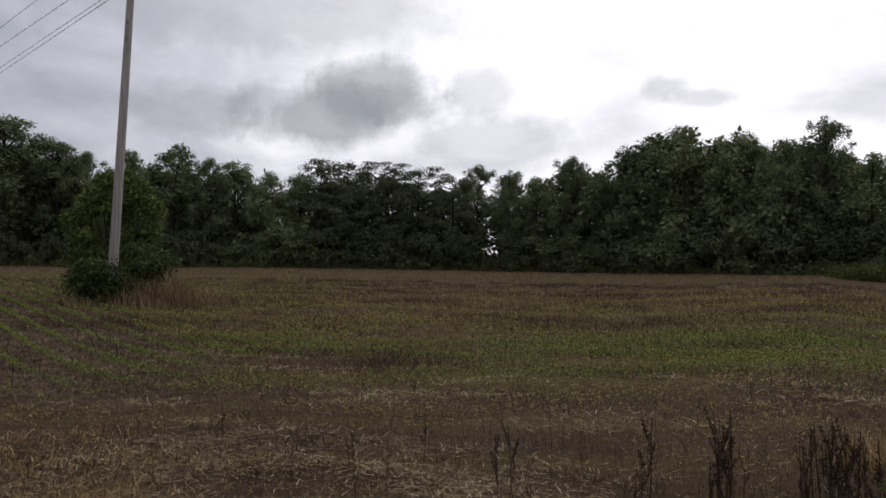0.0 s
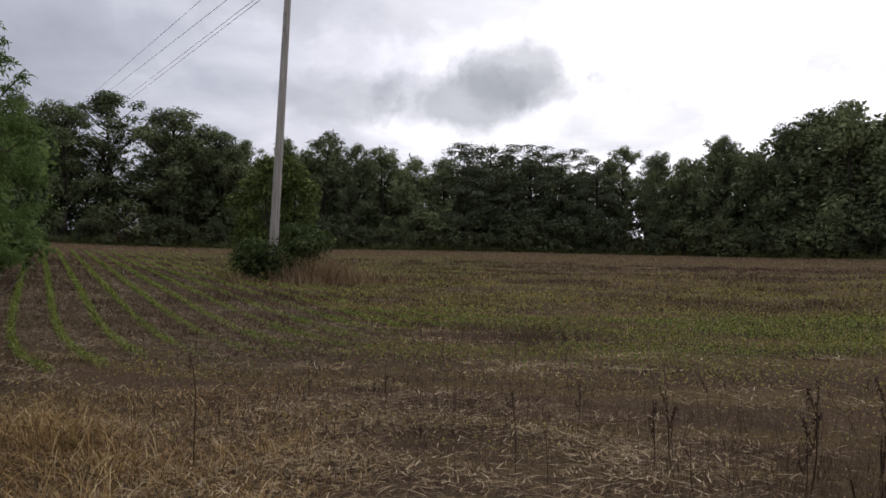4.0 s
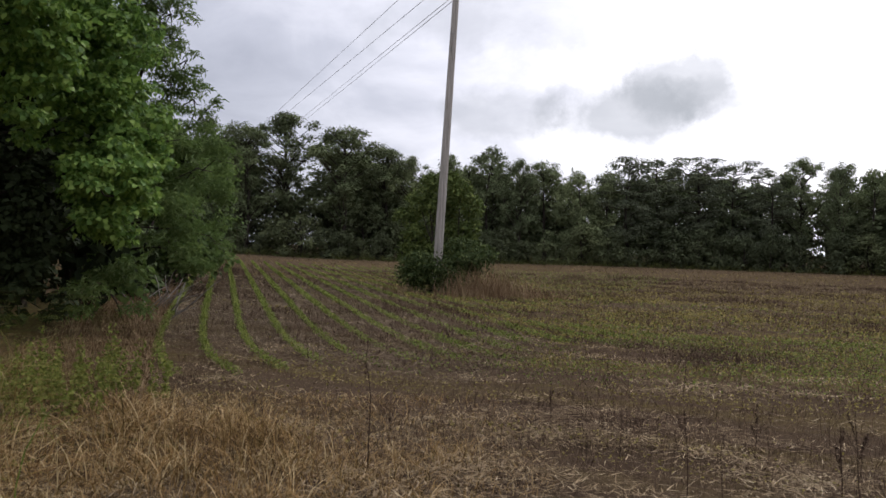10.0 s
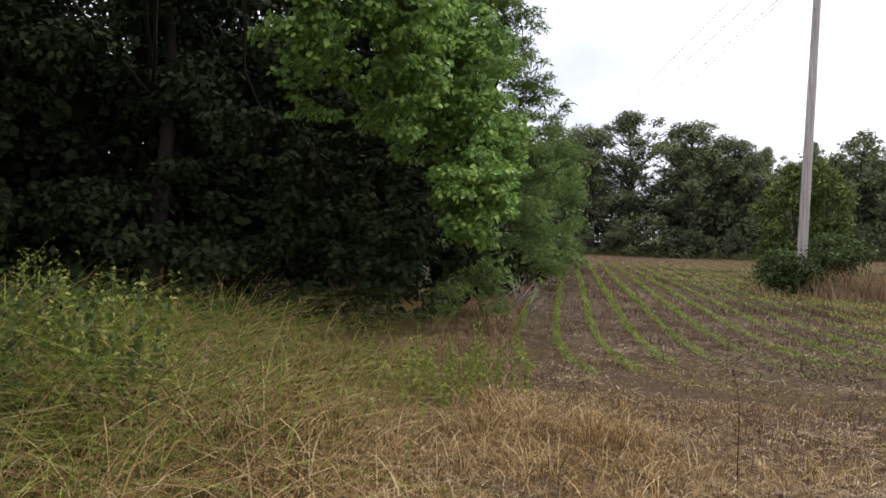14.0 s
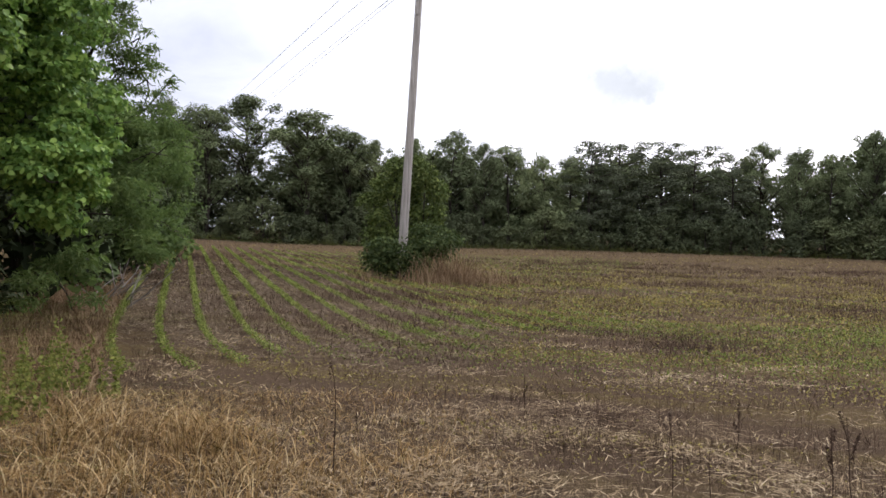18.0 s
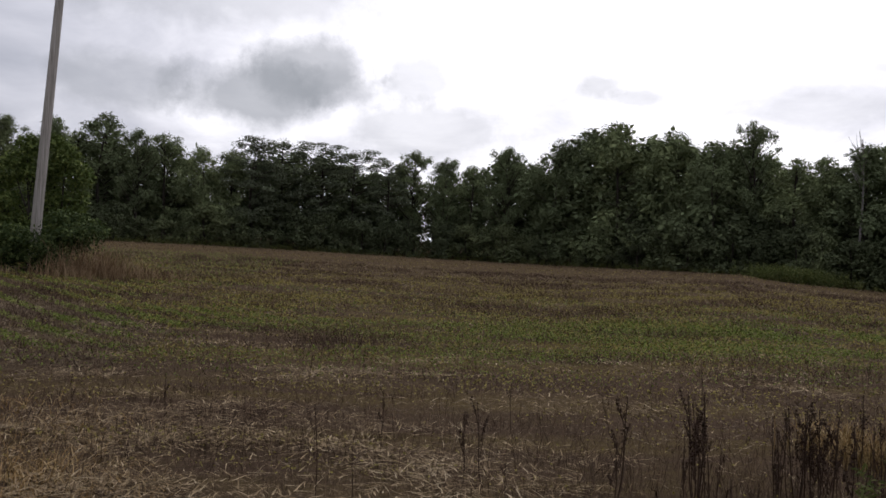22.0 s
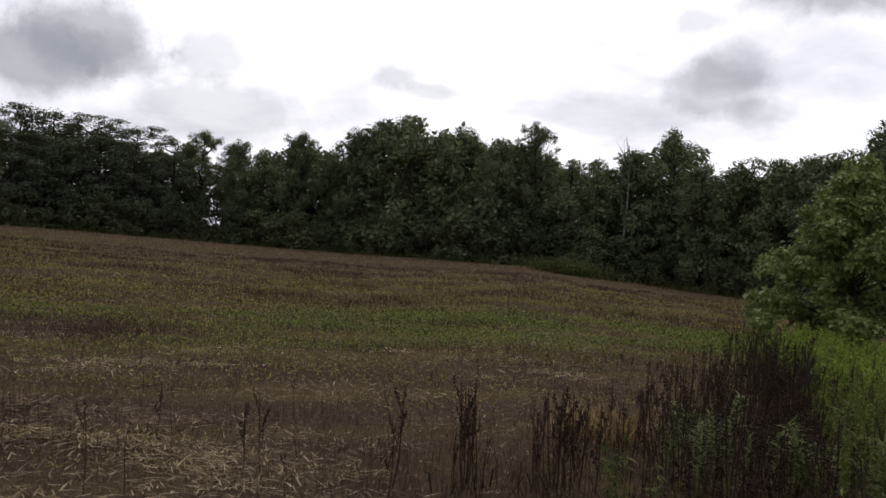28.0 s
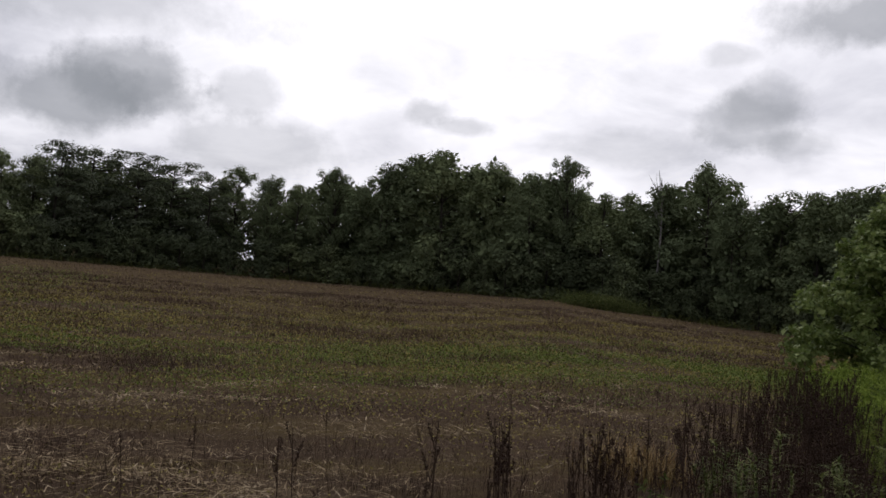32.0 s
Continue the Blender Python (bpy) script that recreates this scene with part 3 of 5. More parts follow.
def wood_tree(seed, kind, height, reach, leaf=0.34, count=6500):
    """The trunk and crown of one woodland tree."""
    rng = np.random.default_rng(seed)
    wood, lobes = [], []
    r0 = 0.014 * height + 0.03
    lean = rng.normal(0, 0.02 * height, 2)
    top = np.array([lean[0], lean[1], height * 0.93])
    wood.append(limb(rng, (0, 0, -0.3), top, r0, 0.04, 0.05, 8, 7))
    low, n = {"broad": (0.10, 44), "tall": (0.12, 38), "airy": (0.30, 66), "tiers": (0.22, 46), "cone": (0.03, 48)}.get(kind, (0.02, 30))
    for i in range(n):
        u = low + (1 - low) * (i + rng.random()) / n
        a = rng.uniform(0, 2 * math.pi)
        v = (u - low) / (1 - low)
        w = {"broad": (1 - abs(2 * v - 0.75) ** 2.6 * 0.4) * math.sqrt(max(0.0, 1 - max(0, v - 0.5) ** 2 * 3.2)), "tall": 0.5 + 0.55 * math.sin(math.pi * v ** 0.9),
             "airy": 0.35 + 0.7 * math.sin(math.pi * (0.1 + 0.8 * v)), "tiers": 0.45 + 0.6 * u, "cone": 1.05 - 0.85 * u, "bush": math.sin(math.pi * min(1, 0.3 + 0.6 * u))}[kind]
        dist = reach * w * rng.uniform(0.02, 1.0) ** (0.85 if kind == "airy" else 0.6)
        size = reach * {"broad": 0.30, "tall": 0.33, "airy": 0.22, "tiers": 0.27, "cone": 0.26, "bush": 0.32}[kind] * rng.uniform(0.6, 1.3)
        flat = {"tiers": 0.45, "airy": 0.9, "cone": 0.6}.get(kind, 0.85)
        c = np.array([lean[0] * u + dist * math.cos(a), lean[1] * u + dist * math.sin(a), height * u * 0.97])
        c[2] = min(c[2], height - size * flat * rng.uniform(0.8, 1.6) - (0.0 if kind == "tiers" else 0.32) * dist ** 2 / reach)
        lobes.append((*c, size, size, size * flat))
        root = np.array([lean[0] * u, lean[1] * u, max(0.3, c[2] - (0.1 if kind == "tiers" else 0.9 if kind == "airy" else 0.5) * dist - 0.3)])
        wood.append(limb(rng, root, c, r0 * 0.26, 0.02, 0.1, 2 if kind in ("bush", "cone") else 3, 3 if kind == "bush" else 4))
    lobes.append((top[0], top[1], height - reach * 0.22, reach * 0.26, reach * 0.26, reach * 0.24))
    leafy = crown_lobes(rng, lobes + sprays(rng, lobes, 4, 0.45, 0.6 if kind == "tiers" else 0.75), count, leaf, "diamond", 0.24, 0.75)
    inner = {"airy": 0.62, "tiers": 0.6}.get(kind, 0.8)
    return join(wood), join([leafy, cores(rng, lobes, inner, 12 if kind in ("airy", "tiers") else 20)])


KINDS = {
    "broad": [wood_tree(s, "broad", 14, 4.6, 0.205, 14500) for s in (1, 2, 3)],
    "tall": [wood_tree(s, "tall", 14, 3.1, 0.21, 8500) for s in (4, 5, 6)],
    "airy": [wood_tree(s, "airy", 14, 3.6, 0.2, 15000) for s in (7, 8, 18)],
    "tiers": [wood_tree(s, "tiers", 12, 3.6, 0.19, 10500) for s in (9, 10)],
    "cone": [wood_tree(s, "cone", 11, 3.4, 0.22, 6500) for s in (11, 12)],
    "bush": [wood_tree(s, "bush", 5, 2.6, 0.21, 2200) for s in (13, 14, 15)],
    "inner": [wood_tree(s, "broad", 14, 4.6, 0.33, 3600) for s in (16, 17)],
}
TREE_TAGS = {
    "broad": ("woodland_tree", "broad dark green deciduous tree at the wood's edge", "wood_leaf"),
    "tall": ("woodland_tree", "tall slender deciduous tree at the wood's edge", "wood_leaf"),
    "airy": ("woodland_tree", "tall thin-crowned tree with sky between its boughs", "wood_leaf"),
    "tiers": ("pine_tree", "dark pine with flat spreading tiers of needles", "cedar_leaf"),
    "cone": ("woodland_tree", "dense cone-shaped dark green tree leafy to the ground", "wood_leaf"),
    "bush": ("understorey_bush", "leafy dark green bush along the foot of the wood", "shade_toned_bush_leaf"),
}
TREE_TAGS["inner"] = ("woodland_tree", "dark deciduous tree standing deeper in the wood", "wood_leaf")
MASTERS = {}


def plant(kind, which, x, y, height, spread=1.0, turn=0.0):
    """One more woodland tree of a kind, at its foot x, y, with its height in metres."""
    models = KINDS[kind]
    which %= len(models)
    name, label, leaf_mat = TREE_TAGS[kind]
    base = {"broad": 14, "tall": 14, "airy": 14, "tiers": 12, "cone": 11, "bush": 5, "inner": 14}[kind]
    k = height / base
    m = pose(x, y, gz(x, y) - 0.05, 0, 0, turn) @ Matrix.Diagonal((k * spread, k * spread, k, 1))
    if (kind, which) not in MASTERS:
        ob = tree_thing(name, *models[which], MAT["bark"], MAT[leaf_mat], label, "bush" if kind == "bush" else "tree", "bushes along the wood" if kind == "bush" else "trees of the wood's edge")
        MASTERS[kind, which] = ob
        ob.matrix_basis = m
        return ob
    ob = copy_thing(MASTERS[kind, which], Matrix())
    ob.matrix_basis = m
    return ob


# bearing, height of the top in degrees over the eye, kind, spread
EDGE = [
    (-41, 9.4, "tall", 1.1), (-38, 9.6, "tall", 1.1), (-35.4, 9.2, "airy", 1.15), (-32.7, 10.1, "airy", 1.35), (-29.1, 9.3, "airy", 1.4), (-25.8, 8.1, "airy", 1.25), (-23.9, 7.4, "airy", 1.0),
    (-22.4, 6.4, "tall", 1.0), (-20.8, 7.6, "broad", 0.75), (-18.2, 8.2, "tall", 1.1), (-16.3, 7.4, "airy", 0.85), (-14.3, 7.3, "tall", 1.1), (-12.0, 6.5, "broad", 0.8), (-10.0, 6.5, "tall", 1.1),
    (-8.4, 7.3, "tiers", 1.1), (-6.6, 7.4, "tiers", 1.2), (-4.0, 7.1, "tiers", 1.25), (-1.6, 6.9, "tiers", 1.0), (0.6, 6.3, "tiers", 0.9), (2.6, 7.1, "airy", 0.95), (4.6, 6.7, "airy", 0.95), (6.6, 6.3, "tall", 1.0),
    (8.9, 7.7, "airy", 0.85), (10.6, 6.5, "broad", 0.9), (12.6, 8.1, "broad", 1.0), (15.0, 9.1, "broad", 1.1), (17.0, 9.5, "broad", 1.0), (20.6, 8.8, "broad", 1.0), (23.0, 8.3, "broad", 0.9), (25.2, 9.4, "airy", 0.75),
    (28.0, 7.1, "tall", 1.1), (29.6, 7.2, "tall", 1.0), (32.2, 7.8, "cone", 1.0), (34.8, 9.4, "tall", 0.75), (37.0, 7.2, "broad", 0.8), (39.6, 7.6, "tall", 1.1), (41.5, 7.5, "cone", 0.9), (43.4, 7.8, "tall", 1.1), (45.3, 8.2, "tall", 1.1),
    (48.2, 9.9, "broad", 0.8), (51.0, 12.0, "broad", 1.0), (54.0, 12.8, "broad", 1.1), (58, 12.0, "broad", 1.0), (62, 12.0, "broad", 1.0),
]


def make_woods():
    rng = np.random.default_rng(20)
    for i, (az, el, kind, spread) in enumerate(EDGE):
        el += 0.3
        d = edge_distance(az) + 3 + (2 if i % 2 else 0)
        if az > 47:
            d = 44
        x, y = polar(az, d)
        plant(kind, i, x, y, 1.6 + math.tan(radians(el)) * d - gz(x, y), spread, rng.uniform(0, 360))
    # deeper in the wood: tall trees, and dense growth under them
    tops = lambda a: np.interp(a, [e[0] for e in EDGE], [e[1] for e in EDGE])
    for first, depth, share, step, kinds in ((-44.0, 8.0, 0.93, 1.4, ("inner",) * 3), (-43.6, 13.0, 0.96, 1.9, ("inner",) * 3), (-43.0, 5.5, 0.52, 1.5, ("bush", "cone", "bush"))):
        az, i = first, 0
        while az < 62:
            if not (3.2 < az < 3.75 or (share > 0.6 and (-34.9 < az < -29.6 or 2.9 < az < 4.1))):
                d = (edge_distance(az) if az < 47 else 44) + depth + rng.uniform(-1, 2)
                x, y = polar(az, d)
                el = tops(az) * share * rng.uniform(0.86, 1.05)
                plant(kinds[i % 3], i, x, y, 1.6 + math.tan(radians(el)) * d - gz(x, y), 1.2, rng.uniform(0, 360))
            az += step * rng.uniform(0.8, 1.2)
            i += 1
    # bushes along the foot wear the darkened leaf that stands for shade
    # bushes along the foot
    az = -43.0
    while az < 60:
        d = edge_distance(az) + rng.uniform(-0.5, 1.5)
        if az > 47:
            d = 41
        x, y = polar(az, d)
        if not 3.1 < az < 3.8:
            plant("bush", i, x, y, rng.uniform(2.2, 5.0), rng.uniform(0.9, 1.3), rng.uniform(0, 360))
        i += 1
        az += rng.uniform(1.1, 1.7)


make_woods()


# ---- the utility pole and its wires ----
def pole_material():
    mat = bpy.data.materials.new("weathered_pole_wood")
    mat.use_nodes = True
    nt = mat.node_tree
    bsdf = nt.nodes["Principled BSDF"]
    co = nt.nodes.new("ShaderNodeTexCoord").outputs["Object"]
    mp = nt.nodes.new("ShaderNodeMapping")
    mp.inputs["Scale"].default_value = (30, 30, 0.9)
    nt.links.new(co, mp.inputs[0])
    grain = node(nt, "ShaderNodeTexNoise", Scale=1.0, Detail=8.0, Roughness=0.65)
    nt.links.new(mp.outputs[0], grain.inputs["Vector"])
    nt.links.new(ramp(nt, grain.outputs[0], [(0.3, (0.15, 0.132, 0.115)), (0.5, (0.32, 0.29, 0.26)), (0.7, (0.46, 0.43, 0.40))]), bsdf.inputs["Base Color"])
    bsdf.inputs["Roughness"].default_value = 0.9
    bn = node(nt, "ShaderNodeBump", Strength=0.5, Distance=0.01)
    nt.links.new(grain.outputs[0], bn.inputs["Height"])
    nt.links.new(bn.outputs[0], bsdf.inputs["Normal"])
    return mat


POLE_FOOT, POLE_TOP = Vector((-10.58, 25.70, 0.3)), Vector((-9.97, 25.94, 13.2))


def make_pole():
    mat = pole_material()
    ob = tagged(new("utility_pole"), "leaning weathered grey wooden utility pole rising from a bush", "utility pole")
    at = lambda z: POLE_FOOT.lerp(POLE_TOP, (z - POLE_FOOT.z) / (POLE_TOP.z - POLE_FOOT.z))
    pts = [at(z) for z in np.linspace(POLE_FOOT.z, POLE_TOP.z, 14)]
    rad = [0.165 - 0.065 * i / 13 for i in range(14)]
    part_of(ob, "shaft", mesh_of("shaft", *tube(pts, rad, 20), mat, True))
    for z in (9.55, 9.0):
        p = at(z)
        r = 0.165 - 0.065 * (z - 0.3) / 12.9
        v, f = tube([p + Vector((0, -r - 0.03, 0)), p + Vector((0, -r + 0.02, 0))], [0.035, 0.035], 8)
        part_of(ob, "bolt", mesh_of("bolt", v, f, MAT["steel"]), "small rusty bolt head")
    # three insulators and the wires' attachments are above what can be seen, but for the lowest clamp
    v, f = tube([at(10.78), at(10.90)], [0.145, 0.145], 14)
    part_of(ob, "clamp", mesh_of("clamp", v, f, MAT["steel"], True), "grey steel clamp band")


def make_wires():
    ends = [((-9.99, 25.93, 12.75), (-44.06, 66.77, 16.17)), ((-10.03, 25.92, 11.75), (-43.16, 67.36, 16.21)), ((-10.06, 25.9, 10.98), (-41.55, 68.36, 16.17)), ((-10.07, 25.9, 10.82), (-41.08, 68.64, 16.19))]
    for a, b in ends:
        a, b = np.array(a), np.array(b)
        b = a + (b - a) * 1.7
        pts = [a + (b - a) * u for u in np.linspace(0, 1, 24)]
        ob = new("power_line", mesh_of("power_line", *tube(pts, [0.012] * 24, 5), MAT["wire"], True))
        tagged(ob, "thin grey overhead wire running from the pole", "wire", "wires at the pole")


make_pole()
make_wires()


# ---- the bushes round the pole ----
def shrub(name, seed, foot, lobes, count, leaf, shape, mat, label, stems=6, category="bush", loose=0.55, hang=0.4):
    rng = np.random.default_rng(seed)
    x, y = foot
    z0 = gz(x, y)
    wood = []
    for lobe in lobes[: max(stems, 1)]:
        wood.append(limb(rng, (rng.normal(0, 0.12), rng.normal(0, 0.12), -0.1), (lobe[0], lobe[1], lobe[2]), 0.05, 0.012, 0.14, 4, 5))
    ob = tagged(new(name), label, category)
    tagged(part_of(ob, "stem", mesh_of("stem", *join(wood), MAT["bark"], True)), kind="stuff")
    leafy = crown_lobes(rng, sprays(rng, lobes, 5, 0.5, 0.7) + list(lobes), count, leaf, shape, loose, 0.6, hang)
    part_of(ob, "crown", mesh_of("crown", *join([leafy, cores(rng, lobes, 0.42)]), mat))
    ob.location = (x, y, z0)
    return ob


shrub("vine_covered_tree", 31, (-10.75, 26.7), [
    (-0.9, 0, 3.2, 0.5, 0.5, 0.45), (-1.35, 0, 2.6, 0.45, 0.45, 0.4), (-0.5, 0, 3.75, 0.42, 0.42, 0.42), (0.1, 0.2, 4.0, 0.36, 0.36, 0.36), (0.75, 0, 3.6, 0.4, 0.4, 0.4), (1.05, 0, 3.0, 0.42, 0.42, 0.45), (-1.05, 0, 1.9, 0.55, 0.55, 0.5), (0.95, 0.2, 2.2, 0.45, 0.45, 0.45),
    (-0.3, 0, 2.8, 0.55, 0.5, 0.55), (0.35, 0.3, 3.1, 0.5, 0.5, 0.5), (-0.4, 0, 1.2, 0.75, 0.7, 0.7), (0.5, 0.1, 1.3, 0.65, 0.6, 0.65), (-1.4, 0, 1.3, 0.35, 0.4, 0.4), (0.2, 0, 0.5, 0.8, 0.6, 0.6), (0.2, 0.3, 2.2, 0.55, 0.5, 0.5)],
    14000, 0.12, "diamond", MAT["bush_leaf"], "small leafy tree overgrown with vines behind the pole", 13, "tree")
shrub("bush", 32, (-9.95, 24.3), [
    (-0.5, 0, 0.75, 0.85, 0.7, 0.6), (0.55, 0, 0.75, 0.9, 0.7, 0.65), (1.25, 0.1, 1.15, 0.75, 0.7, 0.5), (0.1, 0, 0.4, 1.0, 0.6, 0.45), (-0.95, 0, 0.6, 0.45, 0.5, 0.5), (0.75, 0.2, 1.45, 0.6, 0.5, 0.45)],
    10000, 0.10, "diamond", MAT["pole_leaf"], "low dark green bush at the foot of the pole", 7)


# ---- the thicket on the near side of the field ----
def thicket_tree(name, seed, foot, height, lobes, count, leaf, shape, mat, label, loose=0.6, hang=0.6, core=0.0, spray=7, limbs=True):
    rng = np.random.default_rng(seed)
    x, y = foot
    wood = [limb(rng, (0, 0, -0.2), (0.2, 0.1, height * 0.85), 0.16, 0.04, 0.06, 7, 8)]
    for lobe in lobes if limbs else lobes[::16]:
        c = np.array(lobe[:3])
        h = max(0.6, c[2] * 0.62)
        wood.append(limb(rng, (0.05, 0.03, h), c, 0.03, 0.008, 0.12, 5, 5))
        for _ in range(2):
            e = c + rng.normal(0, 0.55, 3) * np.array(lobe[3:])
            wood.append(limb(rng, c, e, 0.012, 0.004, 0.15, 4, 4))
    leafy = crown_lobes(rng, sprays(rng, lobes, spray, 0.4, 0.5), count, leaf, shape, loose, 0.75, hang)
    if core:
        leafy = join([leafy, cores(rng, lobes, core)])
    ob = tree_thing(name, join(wood), leafy, MAT["bark"], mat, label)
    ob.location = (x, y, gz(x, y))
    return ob


def lobes_over(rng, n, size, x, y, z, flat=0.75):
    """Lobes strewn over a box."""
    return [(rng.uniform(*x), rng.uniform(*y), rng.uniform(*z), *(lambda s: (s, s, s * flat))(size * rng.uniform(0.7, 1.25))) for _ in range(n)]


def lobes_at(foot, rows, flat=0.85):
    """Lobes from bearing, distance from the path, height over the eye's ground and size, laid out from a tree's foot."""
    z0 = gz(*foot)
    made = []
    for az, d, z, s in rows:
        x, y = polar(az, d)
        made.append((x - foot[0], y - foot[1], z - z0, s, s, s * flat))
    return made


def within(outline, a, b):
    """Whether the place a, b lies inside the outline."""
    odd = False
    for (x0, y0), (x1, y1) in zip(outline, outline[1:] + outline[:1]):
        if (y0 > b) != (y1 > b) and a < x0 + (b - y0) * (x1 - x0) / (y1 - y0):
            odd = not odd
    return odd


def make_thicket():
    r = np.random.default_rng(41)
    # vine-hung tree: its curtain of large leaves faces the field
    foot = (-11.8, 7.4)
    bright = [(-62.2, 17), (-60.1, 9.6), (-52.4, 9.0), (-47.9, 5.7), (-46.0, 2.1), (-46.0, 0.6), (-44.2, 0.4), (-43.2, 1.6), (-43.0, 5.7), (-44.2, 12.8), (-48.0, 19), (-56, 29), (-66, 29)]
    shaded = [(-63, 10.5), (-50.0, 7.0), (-47.8, 2.0), (-48.8, -3.0), (-51, -3.6), (-55, 0.0), (-58, 4.0)]
    rows = []
    while len(rows) < 118:
        az, el = r.uniform(-72, -41), r.uniform(-5, 29)
        if within(bright, az, el) and r.random() < (0.42 if az < -51 else 0.35 if el < 4.5 else 1.0):
            d = (8.9 - 0.08 * el if az < -50 else 8.5 + 0.035 * el) + r.uniform(-0.3, 0.5)
            rows.append((az, d, 1.52 + d * math.tan(radians(el)), r.uniform(0.20, 0.34) if az < -51 else r.uniform(0.26, 0.48)))
    vine = lobes_at(foot, rows)
    thicket_tree("vine_hung_tree", 42, foot, 5.5, vine, 52000, 0.056, "heart", MAT["vine_leaf"], "tree hung with a curtain of bright green vine leaves", 0.5, 1.3, spray=9, limbs=False)
    # lower vine leaves below the curtain, with shade painted into their leaf colour
    foot, rows = (-10.6, 8.4), []
    while len(rows) < 22:
        az, el = r.uniform(-64, -44), r.uniform(-5, 11)
        if within(shaded, az, el):
            d = r.uniform(9.4, 10.3)
            rows.append((az, d, 1.52 + d * math.tan(radians(el)), r.uniform(0.28, 0.5)))
    thicket_tree("vine_hung_sapling", 47, foot, 2.6, lobes_at(foot, rows), 7000, 0.075, "heart", MAT["shade_toned_leaf"], "lower vine leaves under the curtain, shade put into their colour", 0.5, 0.7, limbs=False)
    foot = (-11.4, 10.6)
    locust = lobes_at(foot, [(-46.8, 13, 6.4, 0.9), (-45.8, 13, 5.3, 0.75), (-44.2, 13, 4.4, 0.8), (-41.6, 13, 3.3, 0.9), (-39.8, 13, 2.9, 0.8), (-41.6, 13, 2.3, 0.55), (-43.0, 13, 3.0, 0.8), (-43.6, 13, 4.9, 0.4), (-47, 13, 5.5, 1.2), (-45.5, 12.5, 3.8, 1.2), (-44, 12.5, 2.2, 1.1), (-49, 13.5, 6.8, 1.4), (-45.0, 12, 1.0, 0.7), (-48, 13, 7.6, 1.0), (-38.9, 13, 2.5, 0.4), (-42.9, 13, 5.7, 0.32), (-42.2, 13, 4.9, 0.32), (-41.4, 13, 4.2, 0.3), (-43.3, 13, 6.5, 0.34), (-41.6, 13, 5.4, 0.18), (-38.6, 13, 4.0, 0.14), (-41.8, 13, 6.1, 0.16), (-40.0, 13, 4.0, 0.45), (-40.5, 13, 4.6, 0.4), (-38.4, 13, 3.1, 0.4), (-41.6, 13, 5.3, 0.4), (-42.4, 13, 6.0, 0.35), (-44.0, 13, 5.6, 0.7), (-40.9, 12.6, 1.6, 0.6), (-38.7, 13.5, 1.9, 0.5)])
    thicket_tree("locust_tree", 43, foot, 7, locust, 46000, 0.095, "narrow", MAT["locust_leaf"], "tree with fine feathery green leaves beside the field", 0.5, 0.3)
    # inner trees and bushes carry their shade in this leaf colour
    dark = MAT["shade_toned_leaf"]
    # boughs over the grass, added above the view to darken the thicket
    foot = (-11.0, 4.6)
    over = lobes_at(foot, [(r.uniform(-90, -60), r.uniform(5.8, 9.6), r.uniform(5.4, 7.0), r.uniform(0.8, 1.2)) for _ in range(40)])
    thicket_tree("overhanging_tree", 46, foot, 6.5, over, 30000, 0.12, "diamond", MAT["locust_leaf"], "added tree with boughs above view that shade the thicket", limbs=False)
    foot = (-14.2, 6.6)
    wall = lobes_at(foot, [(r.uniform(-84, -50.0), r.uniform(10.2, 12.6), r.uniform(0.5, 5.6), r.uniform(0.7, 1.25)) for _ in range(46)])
    thicket_tree("shaded_tree", 44, foot, 5.5, wall, 40000, 0.115, "diamond", dark, "small-leaved thicket tree, shade put into its leaf colour", spray=5, limbs=False)
    # back trees, some out of view, added to keep the inside dark
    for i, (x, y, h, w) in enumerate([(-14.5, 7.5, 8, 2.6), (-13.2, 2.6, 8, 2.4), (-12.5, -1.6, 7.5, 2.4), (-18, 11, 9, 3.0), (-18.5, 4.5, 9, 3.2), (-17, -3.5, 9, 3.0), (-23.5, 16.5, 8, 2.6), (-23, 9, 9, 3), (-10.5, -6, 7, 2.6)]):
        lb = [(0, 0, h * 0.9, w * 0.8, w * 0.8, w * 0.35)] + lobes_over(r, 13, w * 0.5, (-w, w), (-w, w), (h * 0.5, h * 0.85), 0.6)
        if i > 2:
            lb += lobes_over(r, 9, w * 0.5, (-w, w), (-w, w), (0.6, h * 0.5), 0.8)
        thicket_tree("thicket_tree", 50 + i, (x, y), h, lb, 11000, 0.18, "diamond", dark, "leafy tree crowding the thicket, leaf colour darkened for shade", spray=5, limbs=False)
    # wall of bushes added behind, partly out of view, to stop low light
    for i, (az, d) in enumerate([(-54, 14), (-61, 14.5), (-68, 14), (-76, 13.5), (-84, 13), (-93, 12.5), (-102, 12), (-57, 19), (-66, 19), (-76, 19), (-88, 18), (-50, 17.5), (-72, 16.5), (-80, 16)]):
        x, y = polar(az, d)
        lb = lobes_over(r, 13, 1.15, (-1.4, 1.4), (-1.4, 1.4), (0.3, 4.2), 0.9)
        shrub("thicket_bush", 120 + i, (x, y), lb, 5200, 0.22, "diamond", dark, "dense bush added deep in the thicket, leaf colour darkened for shade", 8)
